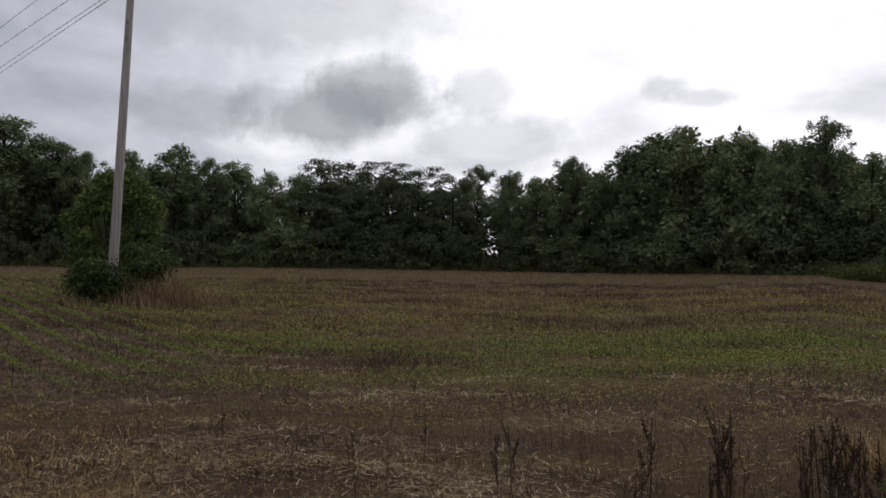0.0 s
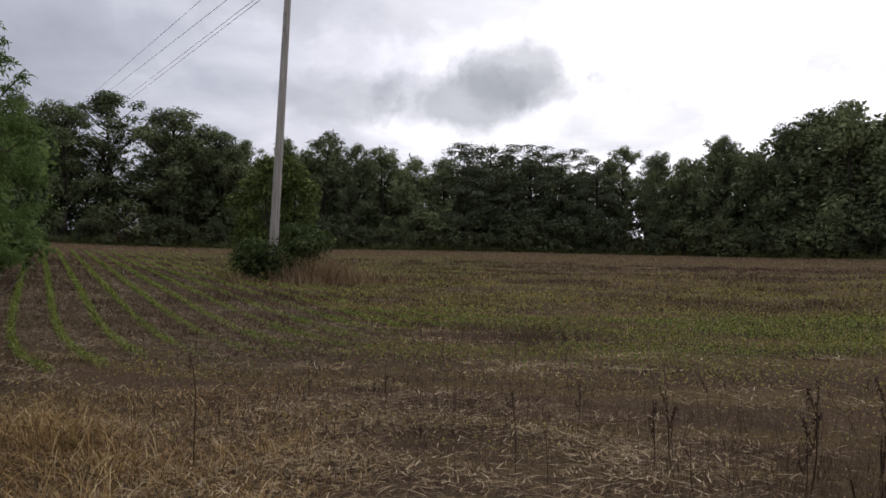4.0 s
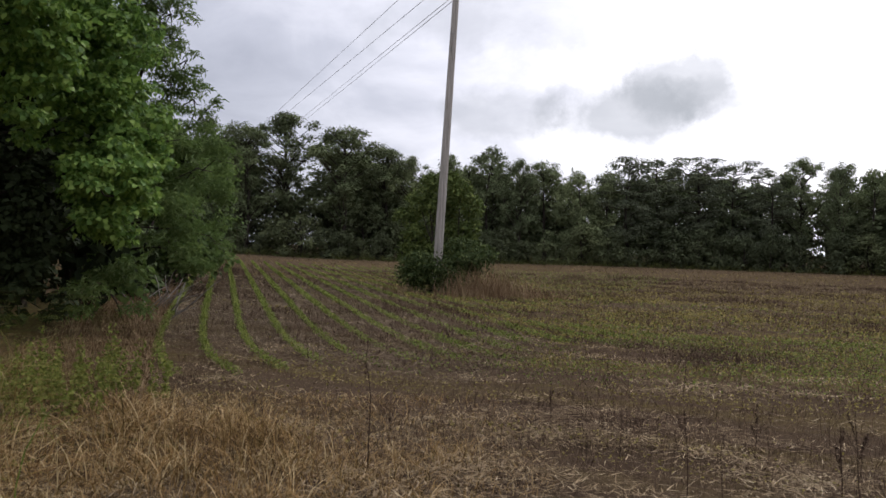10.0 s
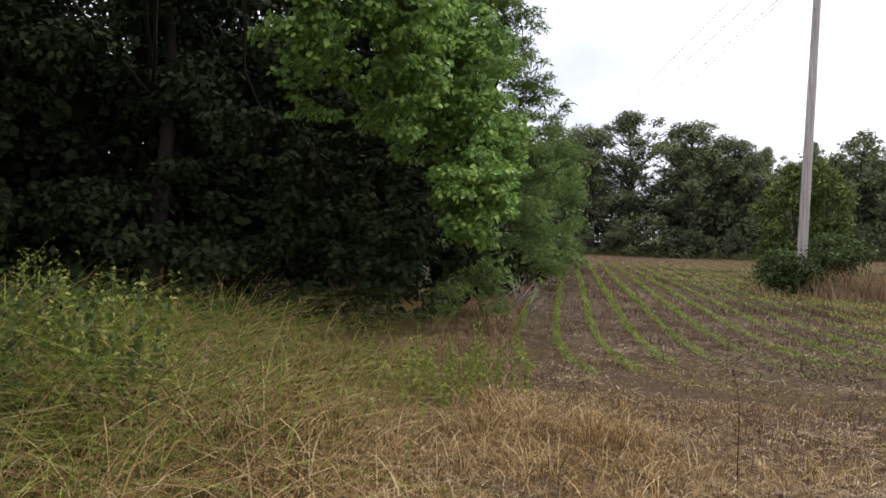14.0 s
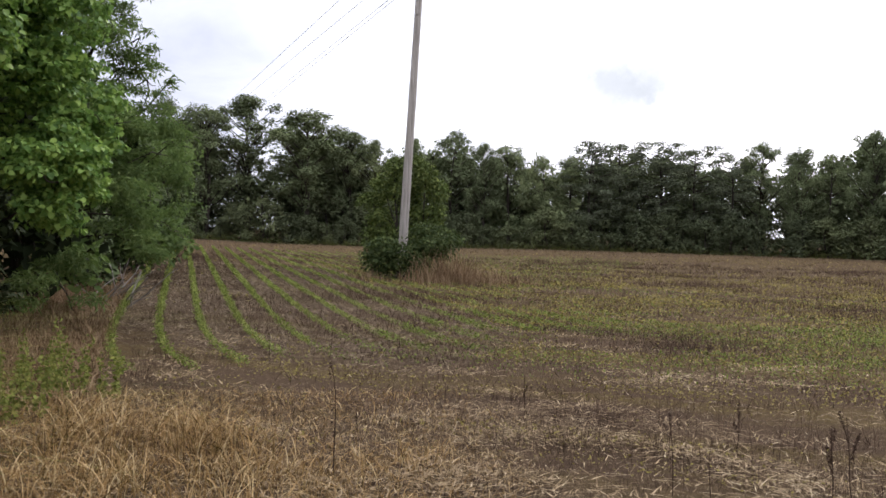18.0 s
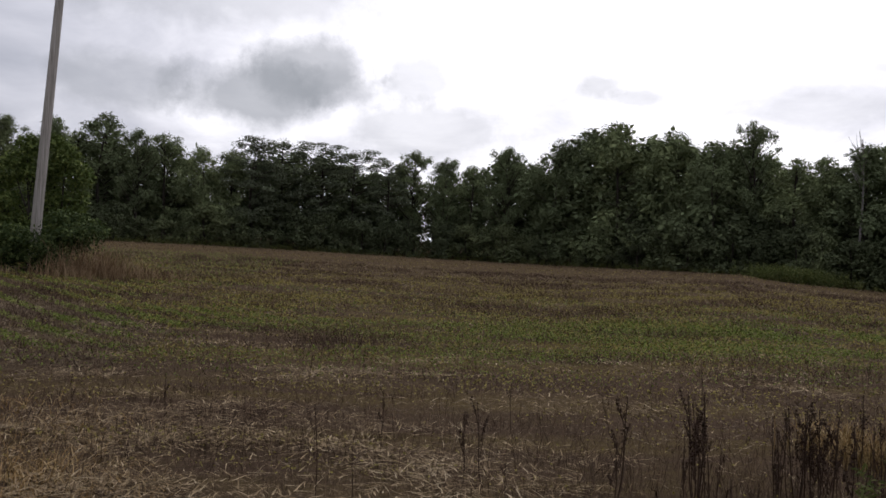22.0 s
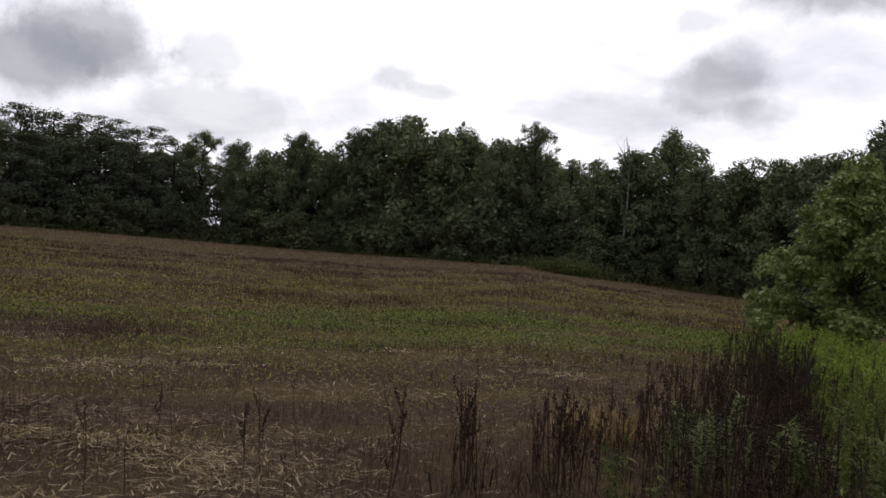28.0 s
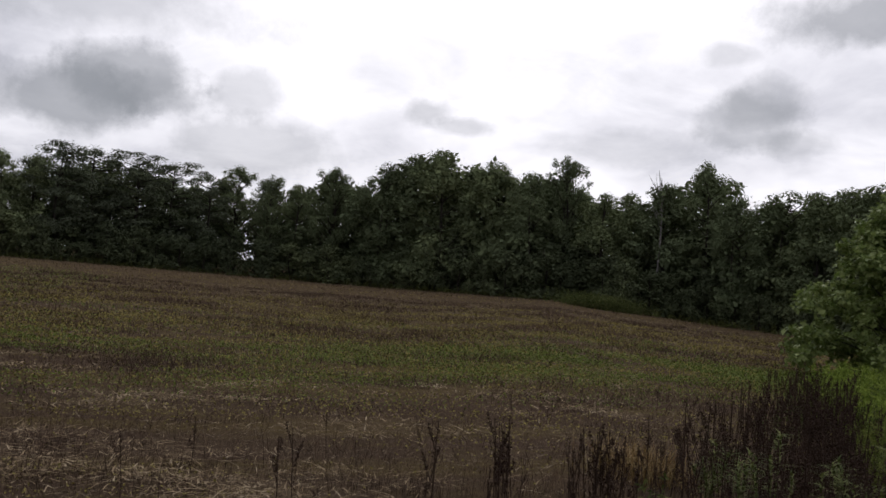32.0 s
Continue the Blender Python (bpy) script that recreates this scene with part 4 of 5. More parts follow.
    # the lower hedge that runs on along the field
    for i, (az, d, h, w) in enumerate([(-47.0, 15.0, 3.0, 1.3), (-43.8, 19, 3.0, 1.2), (-41.3, 24, 3.8, 1.6), (-40.4, 30, 4.8, 2.0), (-39.8, 38, 5.5, 2.4), (-39.5, 48, 6.5, 2.8), (-39.5, 60, 8, 3.2), (-43.5, 24, 5, 2.2), (-43.0, 34, 6.2, 2.6), (-42.5, 46, 7.4, 3.0)]):
        x, y = polar(az, d)
        lb = lobes_over(r, 12, w * 0.5, (-w * 0.6, w * 0.6), (-w * 0.6, w * 0.6), (h * 0.12, h * 0.85), 0.8)
        shrub("hedge_bush", 70 + i, (x, y), lb, 5200, 0.11 + 0.0025 * d, "diamond", MAT["wood_leaf_light" if i % 3 == 1 else "locust_leaf"], "dense green hedge bush along the field's edge", 8)
    # low brown dead grass between the hedge and the crop rows
    g = np.random.default_rng(141)
    n = 18000
    y = g.uniform(5.0, 19, n)
    x = -0.85 - 0.80 * y + g.uniform(-1.9, 0.0, n)
    x, y = x[np.hypot(x, y) > 7.0], y[np.hypot(x, y) > 7.0]
    v, f = blades(g, np.stack([x, y, ground_z(x, y) - 0.01], 1), g.uniform(0.05, 0.34, len(x)) * (0.5 + sheet_noise(x, y, 1.4, 3)), g.uniform(0.007, 0.016, len(x)), g.uniform(0.2, 1.6, len(x)), segs=2)
    stuff("dead_grass", mesh_of("dead_grass", v, f, MAT["brown_grass"]), "low brown dead grass beside the hedge", "dry grass")
    # grey dead canes lying against the hedge
    pile = tagged(new("dead_branch"), "grey dead brush lying against the hedge", "branch")
    rng = np.random.default_rng(140)
    for i in range(26):
        x, y = polar(rng.uniform(-43.0, -40.2), rng.uniform(15.0, 18.5))
        z = gz(x, y)
        e = (x + rng.uniform(-0.3, 0.9), y + rng.uniform(-0.6, 0.6), z + rng.uniform(0.1, 0.75))
        part_of(pile, "twig", mesh_of("twig", *limb(rng, (x, y, z), e, 0.016, 0.005, 0.1, 4, 5), MAT["cane"], True))


make_thicket()


# ---- the young tree at the field's edge ----
def make_young_tree():
    r = np.random.default_rng(61)
    lb = [(0, 0, 4.45, 0.35, 0.35, 0.4), (0.2, -0.1, 4.0, 0.45, 0.45, 0.4), (-0.25, 0.1, 3.85, 0.45, 0.45, 0.4)]
    for i in range(84):
        u = (i + r.random()) / 84
        a = 2.4 * i + r.uniform(-0.5, 0.5)
        w = 2.5 * (1 - u) ** 0.52 * (0.75 + 0.25 * min(1, u * 5)) * (r.uniform(0.7, 1.0) if i % 3 else r.uniform(0.2, 0.6))
        lb.append((w * math.cos(a), w * math.sin(a), 0.3 + 3.65 * u, *(lambda s: (s, s, s * 0.8))(r.uniform(0.36, 0.6))))
    rng = np.random.default_rng(62)
    wood = [limb(rng, (0, 0, -0.2), (0, 0, 4.1), 0.06, 0.01, 0.04, 7, 7)]
    for c in lb:
        wood.append(limb(rng, (0, 0, max(0.15, c[2] * 0.7 - 0.2)), c[:3], 0.022, 0.005, 0.08, 4, 4))
    ob = tree_thing("young_tree", join(wood), join([crown_lobes(rng, sprays(rng, lb, 4, 0.55, 0.8), 34000, 0.105, "lobed", 0.65, 0.8, 0.1, 0.75), cores(rng, lb, 0.6)]), MAT["bark"], MAT["young_leaf"], "young round-crowned tree with pale green leaves to the ground")
    x, y = 15.75, 15.35
    ob.location = (x, y, gz(x, y))
    lb2 = lobes_over(r, 8, 0.6, (-0.9, 0.9), (-0.9, 0.9), (0.3, 1.8), 0.8)
    shrub("bush", 63, (20.2, 15.2), lb2, 2600, 0.12, "lobed", MAT["wood_leaf_light"], "green bush behind the young tree")
    lb3 = lobes_over(r, 12, 1.0, (-1.6, 1.6), (-1.6, 1.6), (0.4, 4.2), 0.8)
    shrub("bush", 64, (26.5, 19.5), lb3, 5200, 0.16, "diamond", MAT["wood_leaf_light"], "tall green bush beyond the young tree")


make_young_tree()


# ---- what grows on the field ----
def scatter(rng, n, az, r, power=1.0):
    """Places over a fan of the ground, thinning outward."""
    a = np.radians(rng.uniform(*az, n))
    lo, hi = r
    u = rng.random(n)
    d = (lo ** power + u * (hi ** power - lo ** power)) ** (1 / power) if power else lo * (hi / lo) ** u
    x, y = d * np.sin(a), d * np.cos(a)
    return x, y, d


def grounded(x, y, lift=0.0):
    return np.stack([x, y, ground_z(x, y) + lift], 1)


def tall_side(x, y):
    """How far a place lies into the tall grass on the thicket's side, in metres, negative outside."""
    return np.minimum((-x - 2.3) * 0.94, (-x - y - 0.3) * 0.9)


def weedy_side(x, y):
    """How far a place lies into the weeds on the other side."""
    return (x - 1.6) * 0.62 - (y - 4.6) * 0.62


def make_field():
    rng = np.random.default_rng(100)
    inside = lambda x, y: (np.hypot(x, y) < edge_distance(np.degrees(np.arctan2(x, y))) + 1) & ((x > -0.80 * y - 0.5) | (np.hypot(x, y) < 7))
    rows_side = lambda x, y: (0.819 * x + 0.573 * y < 4.4) & (y > 8.0) & (x < -3.0)
    # brown dead weeds: a thin haze over all, thick in clumps
    sheets = []
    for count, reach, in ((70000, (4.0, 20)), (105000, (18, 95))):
        x, y, d = scatter(rng, count, (-44, 50), reach, 1.0)
        drift = sheet_noise(x * 0.6, y * 1.2, 0.7) * 0.6 + sheet_noise(x * 0.8, y * 1.8, 1.5, 2) * 0.55
        strip = np.exp(-((y - 13 - 0.15 * x) / 3.0) ** 2) * (x > -5) * (x < 13)
        keep = inside(x, y) & (rng.random(count) < np.clip(drift * 5.2 - 2.55 - 0.7 * strip - 0.25 * rows_side(x, y), 0.03, 1))
        x, y, d = x[keep], y[keep], d[keep]
        h = rng.uniform(0.05, 0.22, len(x)) * (0.6 + 0.7 * sheet_noise(x, y, 0.7, 4)) * np.clip(d / 9, 0.7, 1.2)
        sheets.append(blades(rng, grounded(x, y, -0.01), h, np.clip(0.0007 * d, 0.003, 0.05) * rng.uniform(0.6, 1.4, len(x)), rng.uniform(0.1, 1.2, len(x)), segs=1))
    cx, cy, d = scatter(rng, 5200, (-44, 50), (4.5, 50), 0.8)
    strip = np.exp(-((cy - 13 - 0.15 * cx) / 2.6) ** 2) * (cx > -5) * (cx < 13)
    keep = inside(cx, cy) & (rng.random(len(cx)) < sheet_noise(cx * 0.6, cy, 0.8, 8) * 2.6 - 0.75 - 0.6 * strip - 0.2 * rows_side(cx, cy))
    cx, cy = cx[keep], cy[keep]
    size = rng.uniform(0.4, 1.3, len(cx))
    who = np.repeat(np.arange(len(cx)), rng.integers(30, 80, len(cx)))
    x = cx[who] + rng.normal(0, 0.30, len(who)) * size[who]
    y = cy[who] + rng.normal(0, 0.17, len(who)) * size[who]
    d = np.hypot(x, y)
    clumps = blades(rng, grounded(x, y, -0.01), rng.uniform(0.06, 0.30, len(x)) * size[who] ** 0.6, np.clip(0.0006 * d, 0.003, 0.03) * rng.uniform(0.6, 1.4, len(x)), rng.uniform(0.1, 1.1, len(x)), segs=1)
    # the far sheet takes a paler colour than the near one
    stuff("faded_weeds", mesh_of("faded_weeds", *sheets[1], MAT["pale_weed"]), "paler tan-brown weeds over the far field", "dead weeds")
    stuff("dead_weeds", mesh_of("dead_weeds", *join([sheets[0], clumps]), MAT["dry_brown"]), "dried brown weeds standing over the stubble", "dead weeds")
    # scraps of last year's leaves and stems over all the field
    x, y, d = scatter(rng, 170000, (-52, 50), (3, 55), 0.6)
    ok = inside(x, y) & (rng.random(len(x)) < 0.25 + 0.9 * sheet_noise(x * 0.6, y * 1.5, 1.2, 13))
    x, y, d = x[ok], y[ok], d[ok]
    v, f = blades(rng, grounded(x, y, 0.02), rng.uniform(0.006, 0.05, len(x)) * np.clip(d / 8, 0.6, 1.6), np.clip(0.0011 * d, 0.004, 0.05) * rng.uniform(0.6, 1.5, len(x)), rng.uniform(1, 6, len(x)), segs=1, curl=0.0)
    stuff("field_litter", mesh_of("field_litter", v, f, MAT["litter"]), "brown and tan plant litter over the soil", "plant litter")
    # pale straw between the crop rows
    x, y, d = scatter(rng, 110000, (-43, -14), (6.5, 34), 0.9)
    ok = (0.819 * x + 0.573 * y < 4.6 - 3.2 * rng.random(len(x)) ** 2) & (y > 7.6 + 2 * rng.random(len(x))) & (x < -3.0) & (x > -0.9 * y - 1)
    x, y, d = x[ok], y[ok], d[ok]
    v, f = blades(rng, grounded(x, y, 0.02), rng.uniform(0.006, 0.05, len(x)) * np.clip(d / 8, 0.6, 1.6), np.clip(0.0011 * d, 0.005, 0.05) * rng.uniform(0.6, 1.5, len(x)), rng.uniform(1, 6, len(x)), segs=1, curl=0.0)
    stuff("straw", mesh_of("straw", v, f, MAT["litter"]), "pale straw between the crop rows", "straw")
    # low green growth
    x, y, d = scatter(rng, 430000, (-40, 50), (5, 70), 0.9)
    strip = np.exp(-((y - 13 - 0.12 * x) / 2.6) ** 2) * (x > -5.5 + 0.25 * (y - 10)) * (x < 14)
    band = np.exp(-((y - 21) / 10) ** 2) * 1.35 * ~rows_side(x, y)
    lines = 1.4 * (0.5 + 0.5 * np.sin(2 * math.pi * (y - 0.05 * x + 0.5 * sheet_noise(x, y, 0.4, 11)) / 0.75)) ** 2.2
    g = (strip * (0.15 + lines) * 1.4 + band * sheet_noise(x * 0.5, y * 1.4, 0.8, 7) * (0.5 + lines) + 0.4 * (y < 40) * np.clip(sheet_noise(x * 0.4, y * 1.6, 1.0, 5) * 4 - 1.9, 0, 1) * (0.3 + lines)) * np.clip(sheet_noise(x * 0.7, y * 1.3, 1.1, 9) * 3.2 - 0.75, 0.05, 1.6)
    keep = inside(x, y) & (rng.random(len(x)) < np.clip(g, 0.02, 1) * np.clip((d - 3) / 5, 0.3, 1)) & (d > 5) & ~(rows_side(x, y) & (rng.random(len(x)) < 0.8))
    x, y, d = x[keep], y[keep], d[keep]
    at = grounded(x, y, 0.02) + np.stack([0 * x, 0 * x, rng.uniform(0, 0.08, len(x))], 1)
    v, f = leaves(rng, at, np.tile([0, -0.25, 0.6], (len(x), 1)), np.clip(0.0068 * d ** 0.65, 0.018, 0.10) * rng.uniform(0.5, 1.3, len(x)), "diamond", 0.5, 0)
    stuff("low_green_weeds", mesh_of("low_green_weeds", v, f, MAT["low_green"]), "low green weeds in rows across the field", "weeds")
    # bleached straw lying about, much of it in heaps
    x, y, d = scatter(rng, 32000, (-62, 46), (2.2, 30), 0.7)
    keep = rng.random(len(x)) < np.clip(sheet_noise(x * 0.7, y * 1.7, 1.3, 3) * 2.6 - 1.35 + 0.35 * (d < 8) * (x < 1.5), 0.03, 0.45)
    cx, cy, d = scatter(rng, 1500, (-50, 44), (3.0, 16), 0.3)
    ok = rng.random(len(cx)) < np.clip(sheet_noise(cx, cy, 1.6, 12) * 2.2 - 0.85 - 0.04 * d + 0.25 * (cx < 0.5) + 0.45 * np.exp(-((cx + 1.6) / 2.6) ** 2 - ((cy - 5.6) / 2.4) ** 2), 0, 0.8)
    who = np.repeat(np.arange(len(cx))[ok], rng.integers(24, 80, int(ok.sum())))
    x = np.concatenate([x[keep], cx[who] + rng.normal(0, 0.22, len(who))])
    y = np.concatenate([y[keep], cy[who] + rng.normal(0, 0.13, len(who))])
    d = np.hypot(x, y)
    v, f = blades(rng, grounded(x, y, 0.025), rng.uniform(0.006, 0.034, len(x)), rng.uniform(0.005, 0.013, len(x)) * np.clip(d / 6, 0.8, 2.2), rng.uniform(3, 8, len(x)), segs=2, curl=0.0)
    hx, hy = rng.uniform(-2.8, 1.0, 44), rng.uniform(3.9, 6.8, 44)
    who = np.repeat(np.arange(44), rng.integers(40, 170, 44))
    wide = rng.uniform(0.16, 0.40, 44)
    x, y = hx[who] + rng.normal(0, 1, len(who)) * wide[who], hy[who] + rng.normal(0, 0.6, len(who)) * wide[who]
    heap = blades(rng, grounded(x, y, 0.02) + np.stack([0 * x, 0 * x, rng.uniform(0, 0.05, len(x))], 1), rng.uniform(0.008, 0.03, len(x)), rng.uniform(0.006, 0.013, len(x)), rng.uniform(2.5, 7, len(x)), segs=2, curl=0.0)
    v, f = join([(v, f), heap])
    stuff("straw", mesh_of("straw", v, f, MAT["straw"]), "bleached straw lying on the soil", "straw")
    # young crop rows that come from far off and turn across the view
    pieces, across = [], []
    for k in range(40):
        line = np.linspace(-34, 16, 2500)
        ly = crop_row(k, line)
        run = np.concatenate([[0], np.cumsum(np.hypot(np.diff(line), np.diff(ly)))])
        n = int(run[-1] * 420)
        s = rng.random(n) * run[-1]
        x, y = np.interp(s, run, line), np.interp(s, run, ly)
        bent = x > -5.2 + 0.02 * k
        x, y = x + rng.normal(0, 0.028, n), y + np.where(bent, rng.normal(0, 0.08, n), rng.normal(0, 0.03, n))
        d = np.hypot(x, y)
        strip = np.exp(-((y - 13.0 - 0.12 * x) / 2.3) ** 2) * np.clip((x + 7) * 0.4, 0, 1)
        thick = np.clip(sheet_noise(x * 0.7, y * 1.5, 1.0, 9) * 2.6 - 0.5, 0, 1)
        p = np.where(bent, np.clip(1.7 * strip + 0.06 * (y < 24), 0, 1) * thick * (y > 8.6 + 0.1 * x), (0.55 + 0.5 * sheet_noise(x, y, 1.6, k)) * np.interp(k, [0, 3, 5, 8, 12, 20], [0.9, 0.85, 0.6, 0.32, 0.18, 0.06]) * (y > np.interp(k, [0, 3, 9], [6.6, 8.0, 9.3])))
        ok = (d < 58) & (d > 6) & (rng.random(n) < p * np.clip(22 / np.maximum(d, 8), 0.35, 1))
        for store, sel in ((pieces, ok & ~bent), (across, ok & bent)):
            m = int(sel.sum())
            at = grounded(x[sel], y[sel], 0.02) + np.stack([0 * x[sel], 0 * x[sel], rng.uniform(0.0, 0.09, m)], 1)
            store.append(leaves(rng, at, np.tile([0, -0.1, 0.5], (m, 1)), rng.uniform(0.022, 0.046, m) * np.clip(d[sel] / 16, 0.8, 1.8), "diamond", 0.5, 0))
    stuff("crop_rows", mesh_of("crop_rows", *join(pieces), MAT["crop_leaf"]), "curving rows of young green crop plants", "crop rows")
    stuff("green_strip", mesh_of("green_strip", *join(across), MAT["strip_leaf"]), "green crop rows running across the field", "crop rows")
    # tan grass beside the pole, in uneven tussocks
    pieces = []
    for cx, cy, high, n in ((-8.4, 23.6, 1.3, 420), (-7.9, 24.0, 1.1, 380), (-7.5, 23.3, 0.85, 300), (-7.0, 23.9, 0.8, 260), (-6.4, 23.5, 0.55, 200), (-5.8, 24.0, 0.45, 150), (-8.8, 22.9, 0.75, 220), (-10.8, 23.4, 0.5, 160), (-8.0, 22.6, 0.5, 200), (-6.9, 22.8, 0.4, 160)):
        x, y = rng.normal(cx, 0.34, n), rng.normal(cy, 0.38, n)
        pieces.append(blades(rng, grounded(x, y), high * rng.uniform(0.3, 1.1, n), rng.uniform(0.010, 0.022, n), rng.uniform(0.05, 0.9, n)))
    stuff("dry_grass_clump", mesh_of("dry_grass_clump", *join(pieces), MAT["brown_grass"]), "tuft of tan dry grass beside the pole bush", "dry grass")


make_field()


def weed_plants(rng, at, height, leaf, per=16, low=0.15, shape="narrow", loose=0.4):
    """Upright weeds, each a stem with leaves up its length."""
    n = len(at)
    lean = rng.normal(0, 0.12, (n, 2)) * height[:, None]
    top = at + np.stack([lean[:, 0], lean[:, 1], height], 1)
    a = np.arctan2(lean[:, 1], lean[:, 0])
    stems = blades(rng, at, height, np.full(n, 0.008), np.hypot(lean[:, 0], lean[:, 1]) / height, a, 2, 0.2)
    u = low + (1 - low) * rng.random((n, per))
    spot = (at[:, None] + (top - at)[:, None] * u[..., None]).reshape(-1, 3)
    d = rng.normal(0, 1, (n * per, 3)) * np.array([1, 1, 0.3])
    return join([stems, leaves(rng, spot, unit(d), leaf * (1.15 - 0.5 * u.ravel()) * rng.uniform(0.7, 1.2, n * per), shape, loose, 0.1)])


def make_near_grass():
    rng = np.random.default_rng(200)
    x, y = rng.uniform(-11, 1.5, 84000), rng.uniform(-4, 8, 84000)
    t = tall_side(x, y) + 0.5 * (sheet_noise(x, y, 1.1) - 0.5)
    r = np.hypot(x, y)
    keep = (r > 2.1) & (r < 9.2) & (rng.random(len(x)) < np.clip(0.10 + t * 0.55, 0, 1)) & (t > -0.9)
    x, y, t = x[keep], y[keep], t[keep]
    tall = np.clip(t / 3.2, 0, 1)
    h = (0.2 + 1.48 * tall) * rng.uniform(0.4, 1.1, len(x)) * (0.7 + 0.55 * sheet_noise(x, y, 2.2, 9))
    green = rng.random(len(x)) < np.clip(0.04 + (t - 1.05) * 0.40 + 0.7 * (sheet_noise(x, y, 1.4, 6) - 0.5) + 0.5 * np.exp(-((x + 5.4) ** 2 + (y - 4.9) ** 2) / 0.9), 0.03, 0.85)
    old = ~green & (rng.random(len(x)) < 0.34)
    for name, sel, mat, lab in (("brown_grass", old, "old_grass", "old brown grass matted among the tan"), ("tan_grass", ~green & ~old, "tan_grass", "tall tan dry grass bending over"), ("green_grass", green, "green_grass", "tall green grass among the dry stems")):
        n = int(sel.sum())
        v, f = blades(rng, grounded(x[sel], y[sel], -0.02), h[sel], rng.uniform(0.005, 0.014, n), rng.uniform(0.6, 2.6, n), segs=5)
        stuff(name, mesh_of(name, v, f, MAT[mat]), lab, "grass")
    # single long blades arching over the rest
    n = 260
    x, y = rng.uniform(-8.5, -2.6, n), rng.uniform(-1, 5.6, n)
    keep = tall_side(x, y) > 0.4
    x, y = x[keep], y[keep]
    for name, sel, mat, lab in (("long_grass_blade", slice(0, None, 2), "green_grass", "long arching yellow-green grass blades"), ("dry_grass_stem", slice(1, None, 2), "tan_grass", "long bent straw-coloured grass stems")):
        k = len(x[sel])
        v, f = blades(rng, grounded(x[sel], y[sel]), rng.uniform(0.75, 1.4, k), rng.uniform(0.006, 0.012, k), rng.uniform(0.5, 1.5, k), segs=7, curl=1.6)
        stuff(name, mesh_of(name, v, f, MAT[mat]), lab, "grass")
    # seed heads that nod over the grass
    n = 420
    x, y = rng.uniform(-9.0, -3.2, n), rng.uniform(-2.5, 5.6, n)
    keep = tall_side(x, y) > 1.3
    x, y = x[keep], y[keep]
    n = len(x)
    a, high, lean = rng.uniform(0, 6.28, n), rng.uniform(0.8, 1.3, n), rng.uniform(0.25, 0.6, n)
    foot = grounded(x, y)
    stems = blades(rng, foot, high, np.full(n, 0.005), lean, a, 6, 1.8)
    u = rng.uniform(0.82, 1.0, (n, 26))
    go = np.stack([np.cos(a), np.sin(a), 0 * a], 1)
    at = foot[:, None] + go[:, None] * ((lean * high)[:, None] * u ** 2.8)[..., None] + np.array([0, 0, 1.0]) * (high[:, None] * (u - 0.45 * lean[:, None] * u ** 2.5))[..., None]
    at = at.reshape(-1, 3) + rng.normal(0, 0.012, (n * 26, 3))
    seeds = leaves(rng, at, unit(rng.normal(0, 1, at.shape)), rng.uniform(0.014, 0.03, len(at)), "narrow", 0.6, 1.2)
    stuff("grass_seed_heads", mesh_of("grass_seed_heads", *join([stems, seeds]), MAT["brown_grass"]), "nodding brown seed heads over the tall grass", "grass")
    # matted dry grass that thins out into the field
    n = 46000
    a, d = np.radians(rng.uniform(-58, 8, n)), 2.2 + 5.6 * rng.random(n)
    x, y = d * np.sin(a), d * np.cos(a)
    keep = rng.random(n) < np.clip(0.75 - 0.42 * (x + 2.8) - 0.12 * np.maximum(y - 4.5, 0) + 0.8 * (sheet_noise(x, y, 1.6, 4) - 0.5), 0.0, 1)
    x, y = x[keep], y[keep]
    v, f = blades(rng, grounded(x, y, -0.01), rng.uniform(0.03, 0.16, len(x)), rng.uniform(0.004, 0.010, len(x)), rng.uniform(0.5, 2.4, len(x)), segs=3)
    stuff("matted_grass", mesh_of("matted_grass", v, f, MAT["tan_grass"]), "matted tan dry grass at the field's edge", "dry grass")
    # tussocks of tan grass before the field
    pieces = []
    for cx, cy, high, n in ((-3.4, 4.6, 0.42, 420), (-3.9, 4.9, 0.34, 360), (-4.3, 4.4, 0.46, 420), (-3.0, 4.2, 0.30, 300), (-2.5, 4.4, 0.26, 220), (-3.6, 3.7, 0.40, 380), (-2.7, 3.5, 0.30, 260), (-4.9, 5.0, 0.36, 300), (-1.9, 3.9, 0.20, 200), (-2.2, 5.0, 0.22, 180)):
        x, y = rng.normal(cx, 0.2, n), rng.normal(cy, 0.18, n)
        pieces.append(blades(rng, grounded(x, y), high * rng.uniform(0.3, 1.0, n), rng.uniform(0.005, 0.011, n), rng.uniform(0.3, 2.2, n), segs=4))
    stuff("grass_tussocks", mesh_of("grass_tussocks", *join(pieces), MAT["tan_grass"]), "tussocks of tan dry grass bending over", "dry grass")
    # leafy weeds between the grass and the thicket
    x, y = rng.uniform(-9.5, -3.5, 2600), rng.uniform(-2, 8.0, 2600)
    t = tall_side(x, y)
    keep = (((t > 2.3) & (t < 5.5) & (y < 2.5)) | (np.hypot(x + 5.7, y - 5.1) < 0.9)) & (rng.random(len(x)) < sheet_noise(x, y, 1.3, 3) * 1.9 - 0.25)
    x, y = x[keep], y[keep]
    near = np.hypot(x + 5.7, y - 5.1) < 0.9
    v, f = weed_plants(rng, grounded(x, y), np.where(near, 0.58, 1.2) * rng.uniform(0.5, 1.1, len(x)), 0.055, 36, 0.1, "diamond")
